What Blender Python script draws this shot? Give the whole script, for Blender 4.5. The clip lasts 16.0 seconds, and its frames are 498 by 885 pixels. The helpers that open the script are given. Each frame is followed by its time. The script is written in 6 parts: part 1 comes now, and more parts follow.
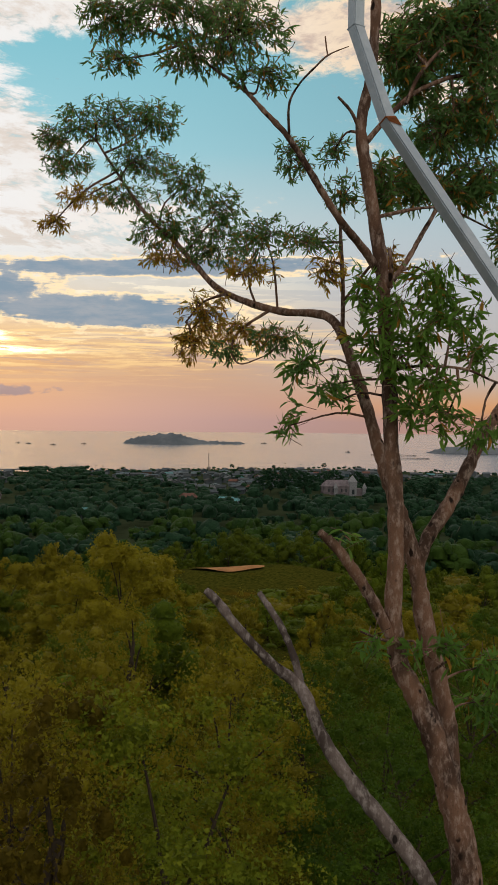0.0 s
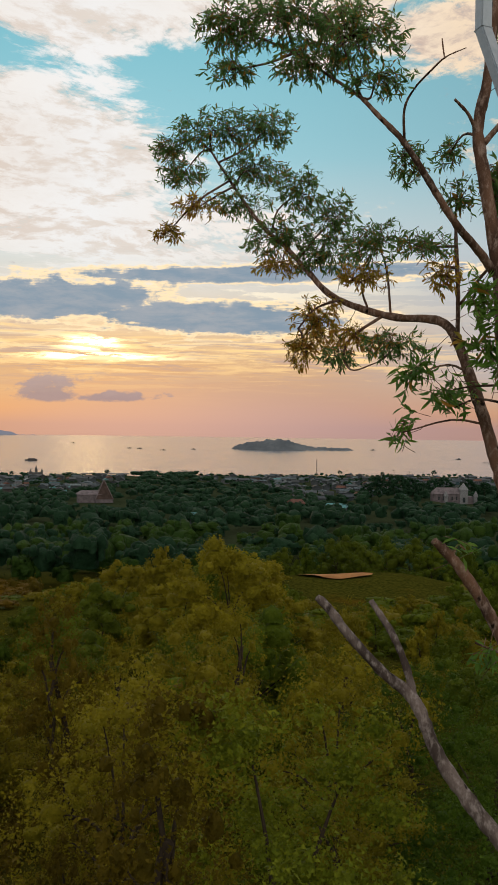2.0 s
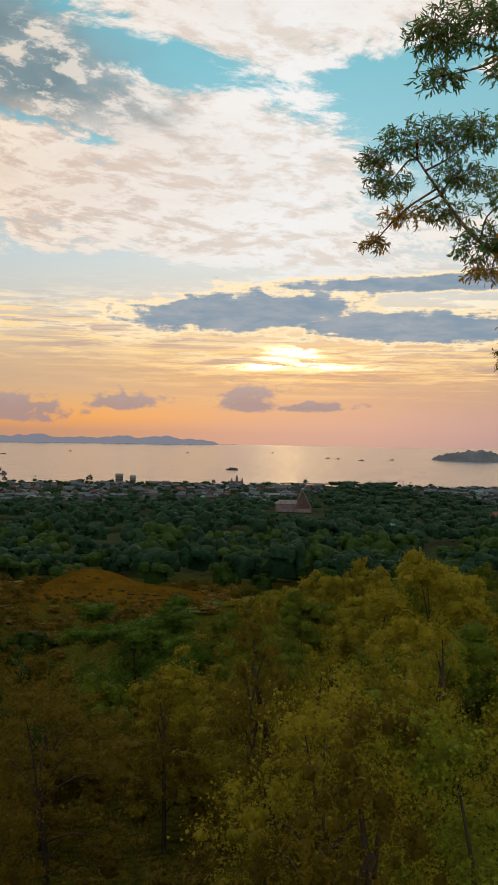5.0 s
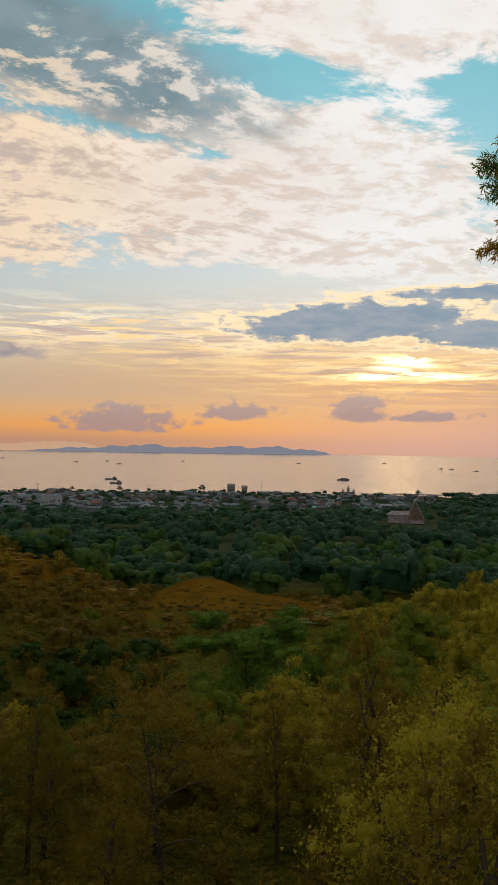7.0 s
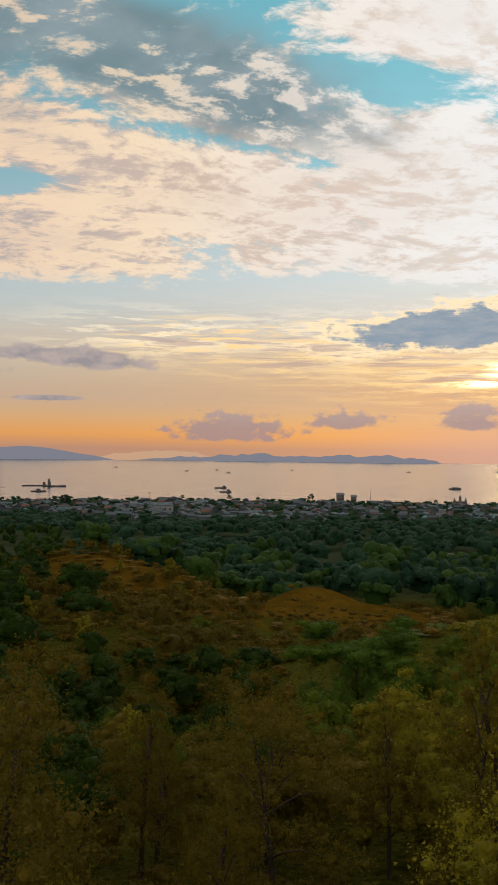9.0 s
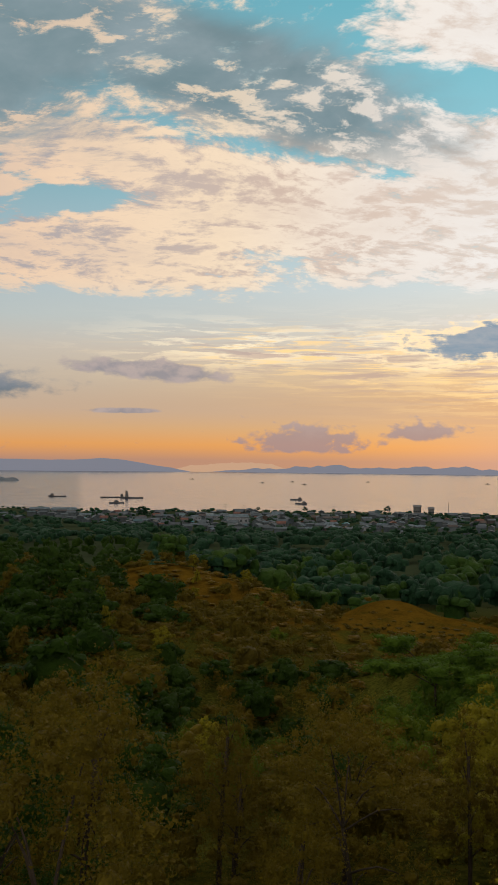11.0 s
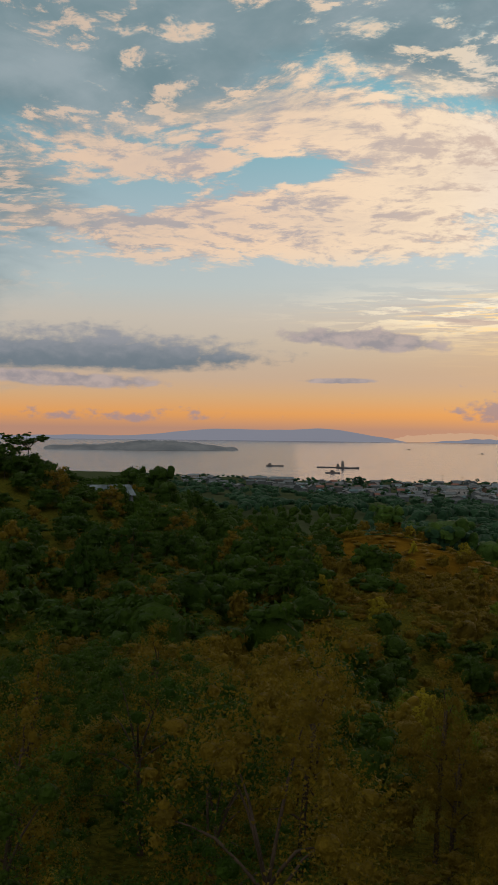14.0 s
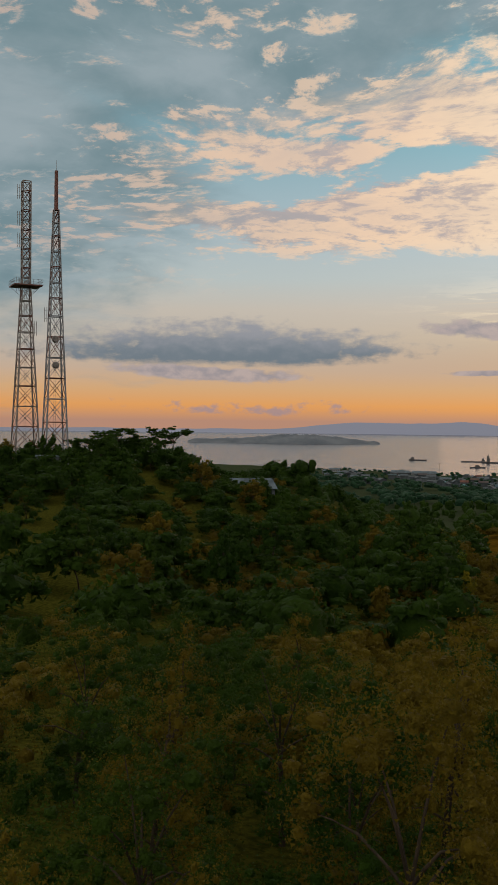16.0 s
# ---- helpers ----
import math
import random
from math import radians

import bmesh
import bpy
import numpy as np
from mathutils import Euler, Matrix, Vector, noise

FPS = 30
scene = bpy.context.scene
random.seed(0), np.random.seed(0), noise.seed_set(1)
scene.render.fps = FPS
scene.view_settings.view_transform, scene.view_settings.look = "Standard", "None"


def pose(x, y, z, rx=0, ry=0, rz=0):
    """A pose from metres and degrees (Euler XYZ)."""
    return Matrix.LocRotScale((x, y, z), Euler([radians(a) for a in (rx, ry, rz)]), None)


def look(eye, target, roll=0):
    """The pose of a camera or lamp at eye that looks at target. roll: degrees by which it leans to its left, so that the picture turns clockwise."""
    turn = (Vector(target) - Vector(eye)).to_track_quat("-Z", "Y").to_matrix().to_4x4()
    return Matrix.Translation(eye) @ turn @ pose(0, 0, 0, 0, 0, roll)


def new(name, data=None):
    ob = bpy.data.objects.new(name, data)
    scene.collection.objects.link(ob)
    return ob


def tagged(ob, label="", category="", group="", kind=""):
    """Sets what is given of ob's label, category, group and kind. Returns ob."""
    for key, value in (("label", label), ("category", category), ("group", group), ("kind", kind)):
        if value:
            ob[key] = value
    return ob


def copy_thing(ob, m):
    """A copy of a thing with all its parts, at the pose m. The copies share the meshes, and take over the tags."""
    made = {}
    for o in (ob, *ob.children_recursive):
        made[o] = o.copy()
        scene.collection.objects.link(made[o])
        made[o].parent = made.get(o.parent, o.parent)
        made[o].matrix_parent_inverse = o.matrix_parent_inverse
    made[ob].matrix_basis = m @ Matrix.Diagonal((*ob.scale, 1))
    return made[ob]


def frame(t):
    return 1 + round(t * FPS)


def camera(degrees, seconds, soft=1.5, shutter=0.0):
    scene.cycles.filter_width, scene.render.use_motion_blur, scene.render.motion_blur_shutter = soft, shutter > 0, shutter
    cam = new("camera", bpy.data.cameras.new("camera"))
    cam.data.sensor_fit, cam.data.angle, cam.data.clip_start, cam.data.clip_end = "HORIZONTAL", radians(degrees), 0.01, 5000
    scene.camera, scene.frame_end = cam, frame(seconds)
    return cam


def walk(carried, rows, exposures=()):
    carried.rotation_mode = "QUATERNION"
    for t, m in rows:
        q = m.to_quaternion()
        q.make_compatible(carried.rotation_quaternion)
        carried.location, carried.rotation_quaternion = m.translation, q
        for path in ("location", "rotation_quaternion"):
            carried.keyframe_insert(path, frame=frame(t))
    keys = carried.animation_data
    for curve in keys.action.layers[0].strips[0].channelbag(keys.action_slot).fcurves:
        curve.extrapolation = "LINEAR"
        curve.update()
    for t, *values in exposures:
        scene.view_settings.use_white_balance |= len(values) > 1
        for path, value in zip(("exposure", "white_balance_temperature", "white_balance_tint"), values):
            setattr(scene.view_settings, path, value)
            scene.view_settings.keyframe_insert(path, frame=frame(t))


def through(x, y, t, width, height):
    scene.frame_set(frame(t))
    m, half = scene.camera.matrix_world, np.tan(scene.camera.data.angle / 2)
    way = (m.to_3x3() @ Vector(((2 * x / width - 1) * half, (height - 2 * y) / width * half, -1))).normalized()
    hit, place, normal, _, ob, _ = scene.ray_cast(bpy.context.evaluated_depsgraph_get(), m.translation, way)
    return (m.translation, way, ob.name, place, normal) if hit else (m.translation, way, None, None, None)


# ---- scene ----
# A hilltop at sunset: a near tree, wooded slopes, a coastal town, the sea and islands.
# x right, y ahead, z up from the sea's surface; bearings (az) count to the left of y.
EYE = 58.0
SUN_AZ, SUN_EL = 16.0, 4.6
cam = camera(29.19, 16.0, soft=1.6)
ROWS = [
    (0.0, 0.000, 0.000, 0.000, 0.01, -1.28, -0.59),
    (0.5, -0.012, 0.000, 0.000, 1.41, -1.07, -0.64),
    (1.0, -0.018, 0.000, 0.000, 2.96, -1.15, -0.70),
    (1.5, -0.025, -0.003, 0.000, 4.57, -1.12, -0.76),
    (2.0, -0.035, -0.006, 0.002, 6.48, -0.99, -0.79),
    (2.5, -0.047, -0.008, 0.003, 8.44, -0.69, -0.83),
    (3.0, -0.060, -0.011, 0.003, 10.27, -0.76, -0.88),
    (3.5, -0.071, -0.016, 0.003, 12.16, -0.66, -0.90),
    (4.0, -0.081, -0.025, 0.003, 14.08, -0.57, -0.94),
    (4.5, -0.091, -0.034, 0.004, 16.23, -0.63, -0.90),
    (5.0, -0.102, -0.041, 0.006, 18.31, -0.54, -0.93),
    (7.5, -0.145, -0.060, 0.008, 26.53, -0.06, -0.82),
    (8.0, -0.153, -0.064, 0.008, 28.19, -0.09, -0.78),
    (8.5, -0.161, -0.068, 0.009, 29.91, 0.24, -0.77),
    (9.0, -0.168, -0.072, 0.010, 31.47, 0.43, -0.70),
    (11.5, -0.195, -0.090, 0.012, 37.45, 1.07, -0.61),
    (12.0, -0.201, -0.094, 0.012, 39.22, 0.96, -0.62),
    (12.5, -0.207, -0.098, 0.013, 41.05, 0.84, -0.64),
    (13.0, -0.213, -0.102, 0.013, 43.70, 0.14, -0.69),
    (13.5, -0.219, -0.107, 0.014, 46.83, -0.60, -0.70),
    (14.0, -0.224, -0.111, 0.014, 48.87, -0.83, -0.68),
    (14.5, -0.229, -0.115, 0.014, 50.63, -0.93, -0.64),
    (15.0, -0.234, -0.120, 0.015, 53.00, -1.09, -0.66),
    (15.5, -0.239, -0.124, 0.015, 55.33, -1.38, -0.61),
    (16.0, -0.243, -0.128, 0.015, 57.32, -1.29, -0.61),
]
walk(cam, [(t, pose(x, y, EYE + z, 90 + pitch, roll, yaw)) for t, x, y, z, yaw, pitch, roll in ROWS])


def at(az, d, z=0.0):
    """A place at a bearing and distance from the hilltop."""
    return Vector((-d * math.sin(radians(az)), d * math.cos(radians(az)), z))


# ---- sky and sun ----
class Nodes:
    """Short names for building a node graph."""

    def __init__(self, tree):
        self.tree = tree

    def add(self, kind, **sockets):
        n = self.tree.nodes.new(kind)
        for key, v in sockets.items():
            self.put(n.inputs[key.replace("_", " ")], v)
        return n

    def put(self, socket, v):
        if isinstance(v, bpy.types.NodeSocket):
            self.tree.links.new(v, socket)
        else:
            socket.default_value = v

    def m(self, op, a, b=0.0, c=0.0, clamp=False):
        n = self.tree.nodes.new("ShaderNodeMath")
        n.operation, n.use_clamp = op, clamp
        for s, v in zip(n.inputs, (a, b, c)):
            self.put(s, v)
        return n.outputs[0]

    def step(self, v, lo, hi, out0=0.0, out1=1.0):
        n = self.tree.nodes.new("ShaderNodeMapRange")
        n.interpolation_type = "SMOOTHSTEP"
        for s, x in zip(n.inputs, (v, lo, hi, out0, out1)):
            self.put(s, x)
        return n.outputs[0]

    def mix(self, f, a, b, op="MIX"):
        n = self.tree.nodes.new("ShaderNodeMix")
        n.data_type, n.blend_type = "RGBA", op
        for s, v in ((n.inputs[0], f), (n.inputs[6], a), (n.inputs[7], b)):
            self.put(s, (*v, 1.0) if isinstance(v, tuple) and len(v) == 3 else v)
        return n.outputs[2]

    def vec(self, x, y, z=0.0):
        n = self.tree.nodes.new("ShaderNodeCombineXYZ")
        for s, v in zip(n.inputs, (x, y, z)):
            self.put(s, v)
        return n.outputs[0]

    def noise(self, v, scale, detail=4.0, rough=0.55, dist=0.0):
        n = self.add("ShaderNodeTexNoise", Vector=v, Scale=scale, Detail=detail, Roughness=rough, Distortion=dist)
        return n.outputs[0]

    def ramp(self, f, *stops):
        n = self.tree.nodes.new("ShaderNodeValToRGB")
        self.put(n.inputs[0], f)
        e = n.color_ramp.elements
        while len(e) < len(stops):
            e.new(0.5)
        for el, (p, c) in zip(e, stops):
            el.position, el.color = p, (*c, 1.0)
        return n.outputs[0]


world = bpy.data.worlds.new("sunset_sky")
scene.world = world
world.use_nodes = True
world.node_tree.nodes.clear()
g = Nodes(world.node_tree)
way = g.add("ShaderNodeTexCoord").outputs["Generated"]
sep = g.add("ShaderNodeSeparateXYZ", Vector=way)
wx, wy, wz = sep.outputs
AZ = g.m("MULTIPLY", g.m("ARCTAN2", g.m("MULTIPLY", wx, -1.0), wy), 57.2958)
EL = g.m("MULTIPLY", g.m("ARCSINE", wz), 57.2958)
# coordinates on a high, level cloud sheet, and ragged noise stretched along the horizon
lift = g.m("ADD", g.m("MAXIMUM", wz, 0.0), 0.17)
sheet = g.vec(g.m("DIVIDE", wx, lift), g.m("DIVIDE", wy, lift))
flow = g.noise(g.vec(g.m("MULTIPLY", AZ, 0.11), g.m("MULTIPLY", EL, 0.42)), 2.6, 10.0, 0.66, 0.3)
wisp = g.noise(g.vec(g.m("MULTIPLY", AZ, 0.11), g.m("MULTIPLY", EL, 0.95), 3.0), 2.2, 10.0, 0.66, 0.4)
puffy = g.noise(g.vec(g.m("MULTIPLY", AZ, 0.38), g.m("MULTIPLY", EL, 0.62), 9.0), 2.0, 7.0, 0.56, 0.15)


def bank(az, el, wide, high, lean=0.0):
    """A soft cloud bank round a bearing and height, in degrees; 1 at its middle."""
    a = g.m("MULTIPLY", g.m("SUBTRACT", AZ, az), 1.0 / wide)
    e = g.m("SUBTRACT", EL, el)
    if lean:
        e = g.m("SUBTRACT", e, g.m("MULTIPLY", g.m("SUBTRACT", AZ, az), lean))
    e = g.m("MULTIPLY", e, 1.0 / high)
    r = g.m("ADD", g.m("MULTIPLY", a, a), g.m("MULTIPLY", e, e))
    return g.m("POWER", 2.718, g.m("MULTIPLY", r, -1.0))


def banks(*rows):
    total = None
    for row in rows:
        b = bank(*row)
        total = b if total is None else g.m("MAXIMUM", total, b)
    return total


def torn(mask, n, much):
    """A bank with its edge torn by noise."""
    return g.m("ADD", mask, g.m("MULTIPLY", g.m("SUBTRACT", n, 0.5), much))


# clear air: teal overhead, peach and orange towards the horizon, brightest about the sun
off = g.m("SUBTRACT", AZ, SUN_AZ)
near_sun = g.m("POWER", 2.718, g.m("MULTIPLY", g.m("MULTIPLY", off, off), -1.0 / 700.0))
near_sun = g.m("MULTIPLY", near_sun, g.m("SUBTRACT", 1.0, g.m("MULTIPLY", g.step(AZ, 14.0, 30.0), g.step(EL, 4.5, 1.5))))
height = g.m("MULTIPLY", EL, 1.0 / 60.0, clamp=True)
# the last two stops, above the view, are raised to light the slopes
low = g.ramp(height, (0.0, (0.44, 0.24, 0.17)), (0.014, (0.72, 0.32, 0.10)), (0.032, (0.62, 0.37, 0.19)), (0.05, (0.53, 0.39, 0.29)), (0.075, (0.48, 0.42, 0.36)), (0.11, (0.52, 0.47, 0.41)), (0.14, (0.44, 0.50, 0.50)),
             (0.19, (0.37, 0.46, 0.50)), (0.28, (0.20, 0.36, 0.42)), (0.45, (0.16, 0.33, 0.40)), (0.62, (0.44, 0.50, 0.52)), (1.0, (0.66, 0.66, 0.64)))
warm = g.ramp(height, (0.0, (0.31, 0.22, 0.25)), (0.022, (0.46, 0.27, 0.19)), (0.055, (0.58, 0.34, 0.18)), (0.085, (0.70, 0.49, 0.29)), (0.12, (0.66, 0.60, 0.52)),
              (0.17, (0.60, 0.68, 0.70)), (0.26, (0.30, 0.60, 0.69)), (0.44, (0.13, 0.47, 0.57)), (0.62, (0.48, 0.55, 0.57)), (1.0, (0.66, 0.66, 0.64)))
air = g.mix(near_sun, low, warm)
sky = g.add("ShaderNodeTexSky")
sky.sky_type, sky.sun_disc = "NISHITA", False
sky.sun_elevation, sky.sun_rotation = radians(SUN_EL), radians(-SUN_AZ)
cool = g.m("MULTIPLY", g.step(AZ, 4.0, -9.0), g.m("MULTIPLY", g.step(EL, 0.5, 3.5), g.step(EL, 13.0, 7.0)))
air = g.mix(g.m("MULTIPLY", cool, 0.6), air, (0.40, 0.44, 0.52))
air = g.mix(g.m("MULTIPLY", bank(5.0, 0.5, 12.0, 2.3), 0.75), air, (0.40, 0.285, 0.31))
air = g.mix(0.005, air, sky.outputs[0], "ADD")

# high broken cloud sheet, lit white near the sun and peach away from it
swirl = g.add("ShaderNodeTexNoise", Vector=sheet, Scale=1.4, Detail=4.0).outputs["Color"]
drift = g.add("ShaderNodeVectorMath", Vector=swirl)
drift.operation, drift.inputs[1].default_value = "SUBTRACT", (0.5, 0.5, 0.5)
wander = g.add("ShaderNodeVectorMath", Vector=drift.outputs[0])
wander.operation = "SCALE"
wander.inputs["Scale"].default_value = 0.35
moved = g.add("ShaderNodeVectorMath", Vector=sheet)
g.tree.links.new(wander.outputs[0], moved.inputs[1])


def cloud_sheet(shift):
    """Thickness of the high cloud, sampled at a shift along the sheet."""
    q = g.add("ShaderNodeVectorMath", Vector=moved.outputs[0])
    q.inputs[1].default_value = shift
    turned = g.tree.nodes.new("ShaderNodeMapping")
    turned.vector_type = "TEXTURE"
    g.put(turned.inputs["Vector"], q.outputs[0])
    turned.inputs["Rotation"].default_value, turned.inputs["Scale"].default_value = (0.0, 0.0, radians(48.0)), (1.15, 0.88, 1.0)
    q = turned.outputs[0]
    a, b = g.noise(q, 2.2, 12.0, 0.62), g.noise(q, 14.0, 8.0, 0.66)
    return g.m("ADD", g.m("MULTIPLY", a, 0.62), g.m("MULTIPLY", b, 0.38)), b


cover, n2 = cloud_sheet((0.0, 0.0, 0.0))
sunward, _n = cloud_sheet((-0.10 * math.sin(radians(SUN_AZ)), 0.10 * math.cos(radians(SUN_AZ)), 0.0))
n1 = g.noise(moved.outputs[0], 2.0, 8.0, 0.6)
gaps = banks((2.0, 15.5, 9.0, 4.0), (-7.0, 12.5, 8.0, 4.0), (8.0, 18.8, 5.0, 1.6, 0.15), (23.0, 21.0, 5.0, 1.1, 0.2),
             (46.5, 15.1, 2.2, 0.5), (56.0, 13.4, 3.0, 0.5, 0.05), (28.0, 9.4, 8.0, 0.8), (46.0, 8.6, 10.0, 1.0))
full = banks((20.0, 15.0, 9.0, 4.0), (33.0, 14.0, 9.0, 3.0), (14.0, 11.5, 7.0, 2.0), (44.0, 12.0, 9.0, 2.0), (18.0, 24.0, 9.0, 2.5), (4.0, 24.5, 8.0, 2.2), (3.5, 20.6, 2.2, 0.6), (-6.0, 22.0, 5.0, 1.6), (42.0, 16.8, 12.0, 1.6, 0.08), (33.0, 19.0, 8.0, 0.9, 0.2), (53.0, 15.4, 4.0, 1.0), (60.0, 12.0, 6.0, 0.6), (51.5, 12.6, 3.0, 0.8))
cover_raw = cover
cover = g.m("ADD", cover, g.m("SUBTRACT", g.m("MULTIPLY", full, 0.17), g.m("MULTIPLY", gaps, 0.20)))
dense = g.m("MULTIPLY", g.step(cover, 0.465, 0.555), g.step(EL, 7.0, 11.0))
aside = g.m("MULTIPLY", g.m("ABSOLUTE", off), 1.0 / 60.0, clamp=True)
lit = g.ramp(aside, (0.0, (0.91, 0.90, 0.89)), (0.2, (0.90, 0.82, 0.74)), (0.36, (0.93, 0.74, 0.54)), (0.55, (0.88, 0.64, 0.45)), (1.0, (0.55, 0.42, 0.36)))
shade = g.ramp(aside, (0.0, (0.78, 0.70, 0.63)), (0.3, (0.66, 0.51, 0.42)), (0.55, (0.44, 0.40, 0.40)), (1.0, (0.24, 0.30, 0.34)))
relief = g.step(g.m("ADD", g.m("SUBTRACT", cover_raw, sunward), g.m("MULTIPLY", g.m("SUBTRACT", n2, 0.5), 0.46)), -0.13, 0.06)
col = g.mix(dense, air, g.mix(g.m("MULTIPLY", relief, g.step(cover, 0.92, 0.60, 0.35, 1.0)), shade, lit))
dusky = g.m("MULTIPLY", g.m("MULTIPLY", dense, g.step(g.noise(moved.outputs[0], 1.25, 7.0, 0.62), 0.49, 0.63)), 0.55)
col = g.mix(g.m("MULTIPLY", dusky, g.step(relief, 1.0, 0.1, 0.45, 1.0)), col, g.ramp(aside, (0.0, (0.76, 0.69, 0.63)), (0.2, (0.74, 0.59, 0.49)), (0.5, (0.56, 0.44, 0.40)), (1.0, (0.30, 0.33, 0.36))))
# grey-blue veil to the left and high up, with lit flecks left showing
veil = torn(banks((61.0, 21.5, 16.0, 5.2), (52.0, 24.0, 11.0, 3.6), (38.0, 22.3, 12.0, 3.2, 0.24), (74.0, 14.0, 13.0, 9.0)), n1, 0.9)
flecks = g.m("MULTIPLY", g.m("MULTIPLY", relief, g.step(n2, 0.47, 0.60)), 0.75)
grey = g.mix(g.step(g.noise(moved.outputs[0], 2.6, 6.0, 0.55), 0.34, 0.66), (0.17, 0.255, 0.285), (0.31, 0.38, 0.41))
col = g.mix(g.m("MULTIPLY", g.step(veil, 0.14, 0.66), g.m("SUBTRACT", 1.0, g.m("MULTIPLY", flecks, dense))), col, grey)
# bright streaks low about the sun
zone = banks((15.0, 4.7, 10.0, 1.5), (25.0, 6.6, 8.0, 1.6), (9.0, 7.6, 10.0, 2.0), (36.0, 6.8, 7.0, 1.3))
hot = g.ramp(g.m("MULTIPLY", EL, 0.1, clamp=True), (0.0, (0.98, 0.58, 0.22)), (0.4, (1.15, 0.82, 0.40)), (0.75, (1.02, 0.90, 0.68)), (1.0, (0.94, 0.90, 0.84)))
col = g.mix(g.m("MULTIPLY", g.step(wisp, 0.47, 0.56), zone), col, hot)
streak = g.noise(g.vec(g.m("MULTIPLY", AZ, 0.09), g.m("MULTIPLY", EL, 1.25), 7.0), 2.6, 9.0, 0.62, 0.5)
lower = banks((15.5, 4.2, 9.5, 1.5), (26.0, 5.6, 8.0, 1.4), (3.0, 4.4, 9.0, 1.4), (33.0, 6.5, 7.0, 1.2))
col = g.mix(g.m("MULTIPLY", g.step(streak, 0.50, 0.40), g.m("MULTIPLY", lower, 0.75)), col, (0.50, 0.36, 0.33))
col = g.mix(g.m("MULTIPLY", g.step(streak, 0.52, 0.60), g.m("MULTIPLY", lower, 0.95)), col, (1.12, 0.76, 0.34))
glow = torn(banks((15.9, 4.75, 2.4, 0.45), (15.0, 3.9, 6.0, 0.22)), wisp, 1.2)
col = g.mix(g.step(glow, 0.35, 0.9), col, (1.25, 1.00, 0.55))
# dark bars before the sun, with bright rims, and the low banks
reach = banks((18.5, 7.2, 8.0, 1.25, -0.04), (9.0, 6.4, 8.5, 1.0), (6.0, 9.0, 13.0, 0.55, -0.03))
ragged = g.m("ADD", g.m("MULTIPLY", wisp, 0.5), g.m("MULTIPLY", puffy, 0.5))
bars = g.m("MULTIPLY", torn(reach, ragged, 1.9), g.step(reach, 0.02, 0.14))
rim = g.m("SUBTRACT", g.step(bars, 0.22, 0.40), g.step(bars, 0.40, 0.56))
col = g.mix(g.m("MULTIPLY", rim, 0.95), col, (1.12, 0.86, 0.52))
col = g.mix(g.m("MULTIPLY", g.step(bars, 0.36, 0.58), 0.95), col, g.mix(g.step(flow, 0.35, 0.65), (0.22, 0.31, 0.40), (0.35, 0.39, 0.44)))


def flat_base(mask, el, soft=0.25):
    """A cloud cut off level at its base."""
    wave = g.m("ADD", EL, g.m("MULTIPLY", g.m("SUBTRACT", wisp, 0.5), 0.5))
    return g.m("MULTIPLY", mask, g.step(wave, el - soft, el + soft))


tops = g.m("ADD", g.m("MULTIPLY", flow, 0.45), g.m("MULTIPLY", puffy, 0.55))
slate = flat_base(torn(bank(59.0, 4.1, 11.0, 1.8), tops, 2.0), 3.3, 0.7)
body = g.m("ADD", EL, g.m("MULTIPLY", g.m("SUBTRACT", puffy, 0.5), 2.2))
col = g.mix(g.m("MULTIPLY", g.step(slate, 0.26, 0.74), 0.94), col, g.mix(g.step(body, 3.6, 5.8), (0.14, 0.185, 0.225), (0.29, 0.30, 0.335)))
drifts = torn(banks((42.0, 5.3, 6.0, 0.65, 0.06), (43.5, 2.9, 2.4, 0.2), (59.5, 2.8, 7.0, 0.5, 0.04)), tops, 1.8)
col = g.mix(g.m("MULTIPLY", g.step(drifts, 0.36, 0.66), 0.85), col, g.mix(g.step(puffy, 0.35, 0.65), (0.27, 0.26, 0.30), (0.46, 0.38, 0.37)))
puffs = g.m("MAXIMUM", flat_base(torn(banks((18.3, 1.7, 2.2, 1.5), (26.0, 1.6, 2.4, 0.9), (14.5, 1.5, 3.0, 0.5)), puffy, 2.0), 1.25, 0.5),
            flat_base(torn(banks((32.5, 1.1, 3.8, 1.2), (57.0, -0.1, 9.0, 1.1)), puffy, 2.0), 0.4, 0.4))
col = g.mix(g.m("MULTIPLY", g.step(puffs, 0.34, 0.70), 0.74), col, g.mix(g.step(body, 1.0, 3.2), (0.31, 0.25, 0.29), (0.42, 0.34, 0.36)))
core = g.m("MULTIPLY", banks((15.9, 4.75, 1.2, 0.30), (15.6, 4.0, 2.4, 0.16)), g.step(wisp, 0.47, 0.57))
col = g.mix(core, col, (14.0, 9.6, 4.4))
# the far side of the sky, out of view: pink and cream, brightened to light the slopes
rear = g.step(g.m("COSINE", g.m("MULTIPLY", g.m("SUBTRACT", AZ, SUN_AZ), 0.0174533)), 0.05, -0.75)
col = g.mix(g.m("MULTIPLY", rear, g.step(EL, 75.0, 5.0, 0.25, 0.85)), col, g.mix(g.step(n1, 0.35, 0.65), (1.0, 0.97, 0.88), (1.5, 1.38, 1.12)))
below = g.step(EL, -3.0, -0.9)
col = g.mix(below, (0.10, 0.10, 0.08), col)
back = g.add("ShaderNodeBackground", Color=col, Strength=1.0)
out = g.add("ShaderNodeOutputWorld", Surface=back.outputs[0])

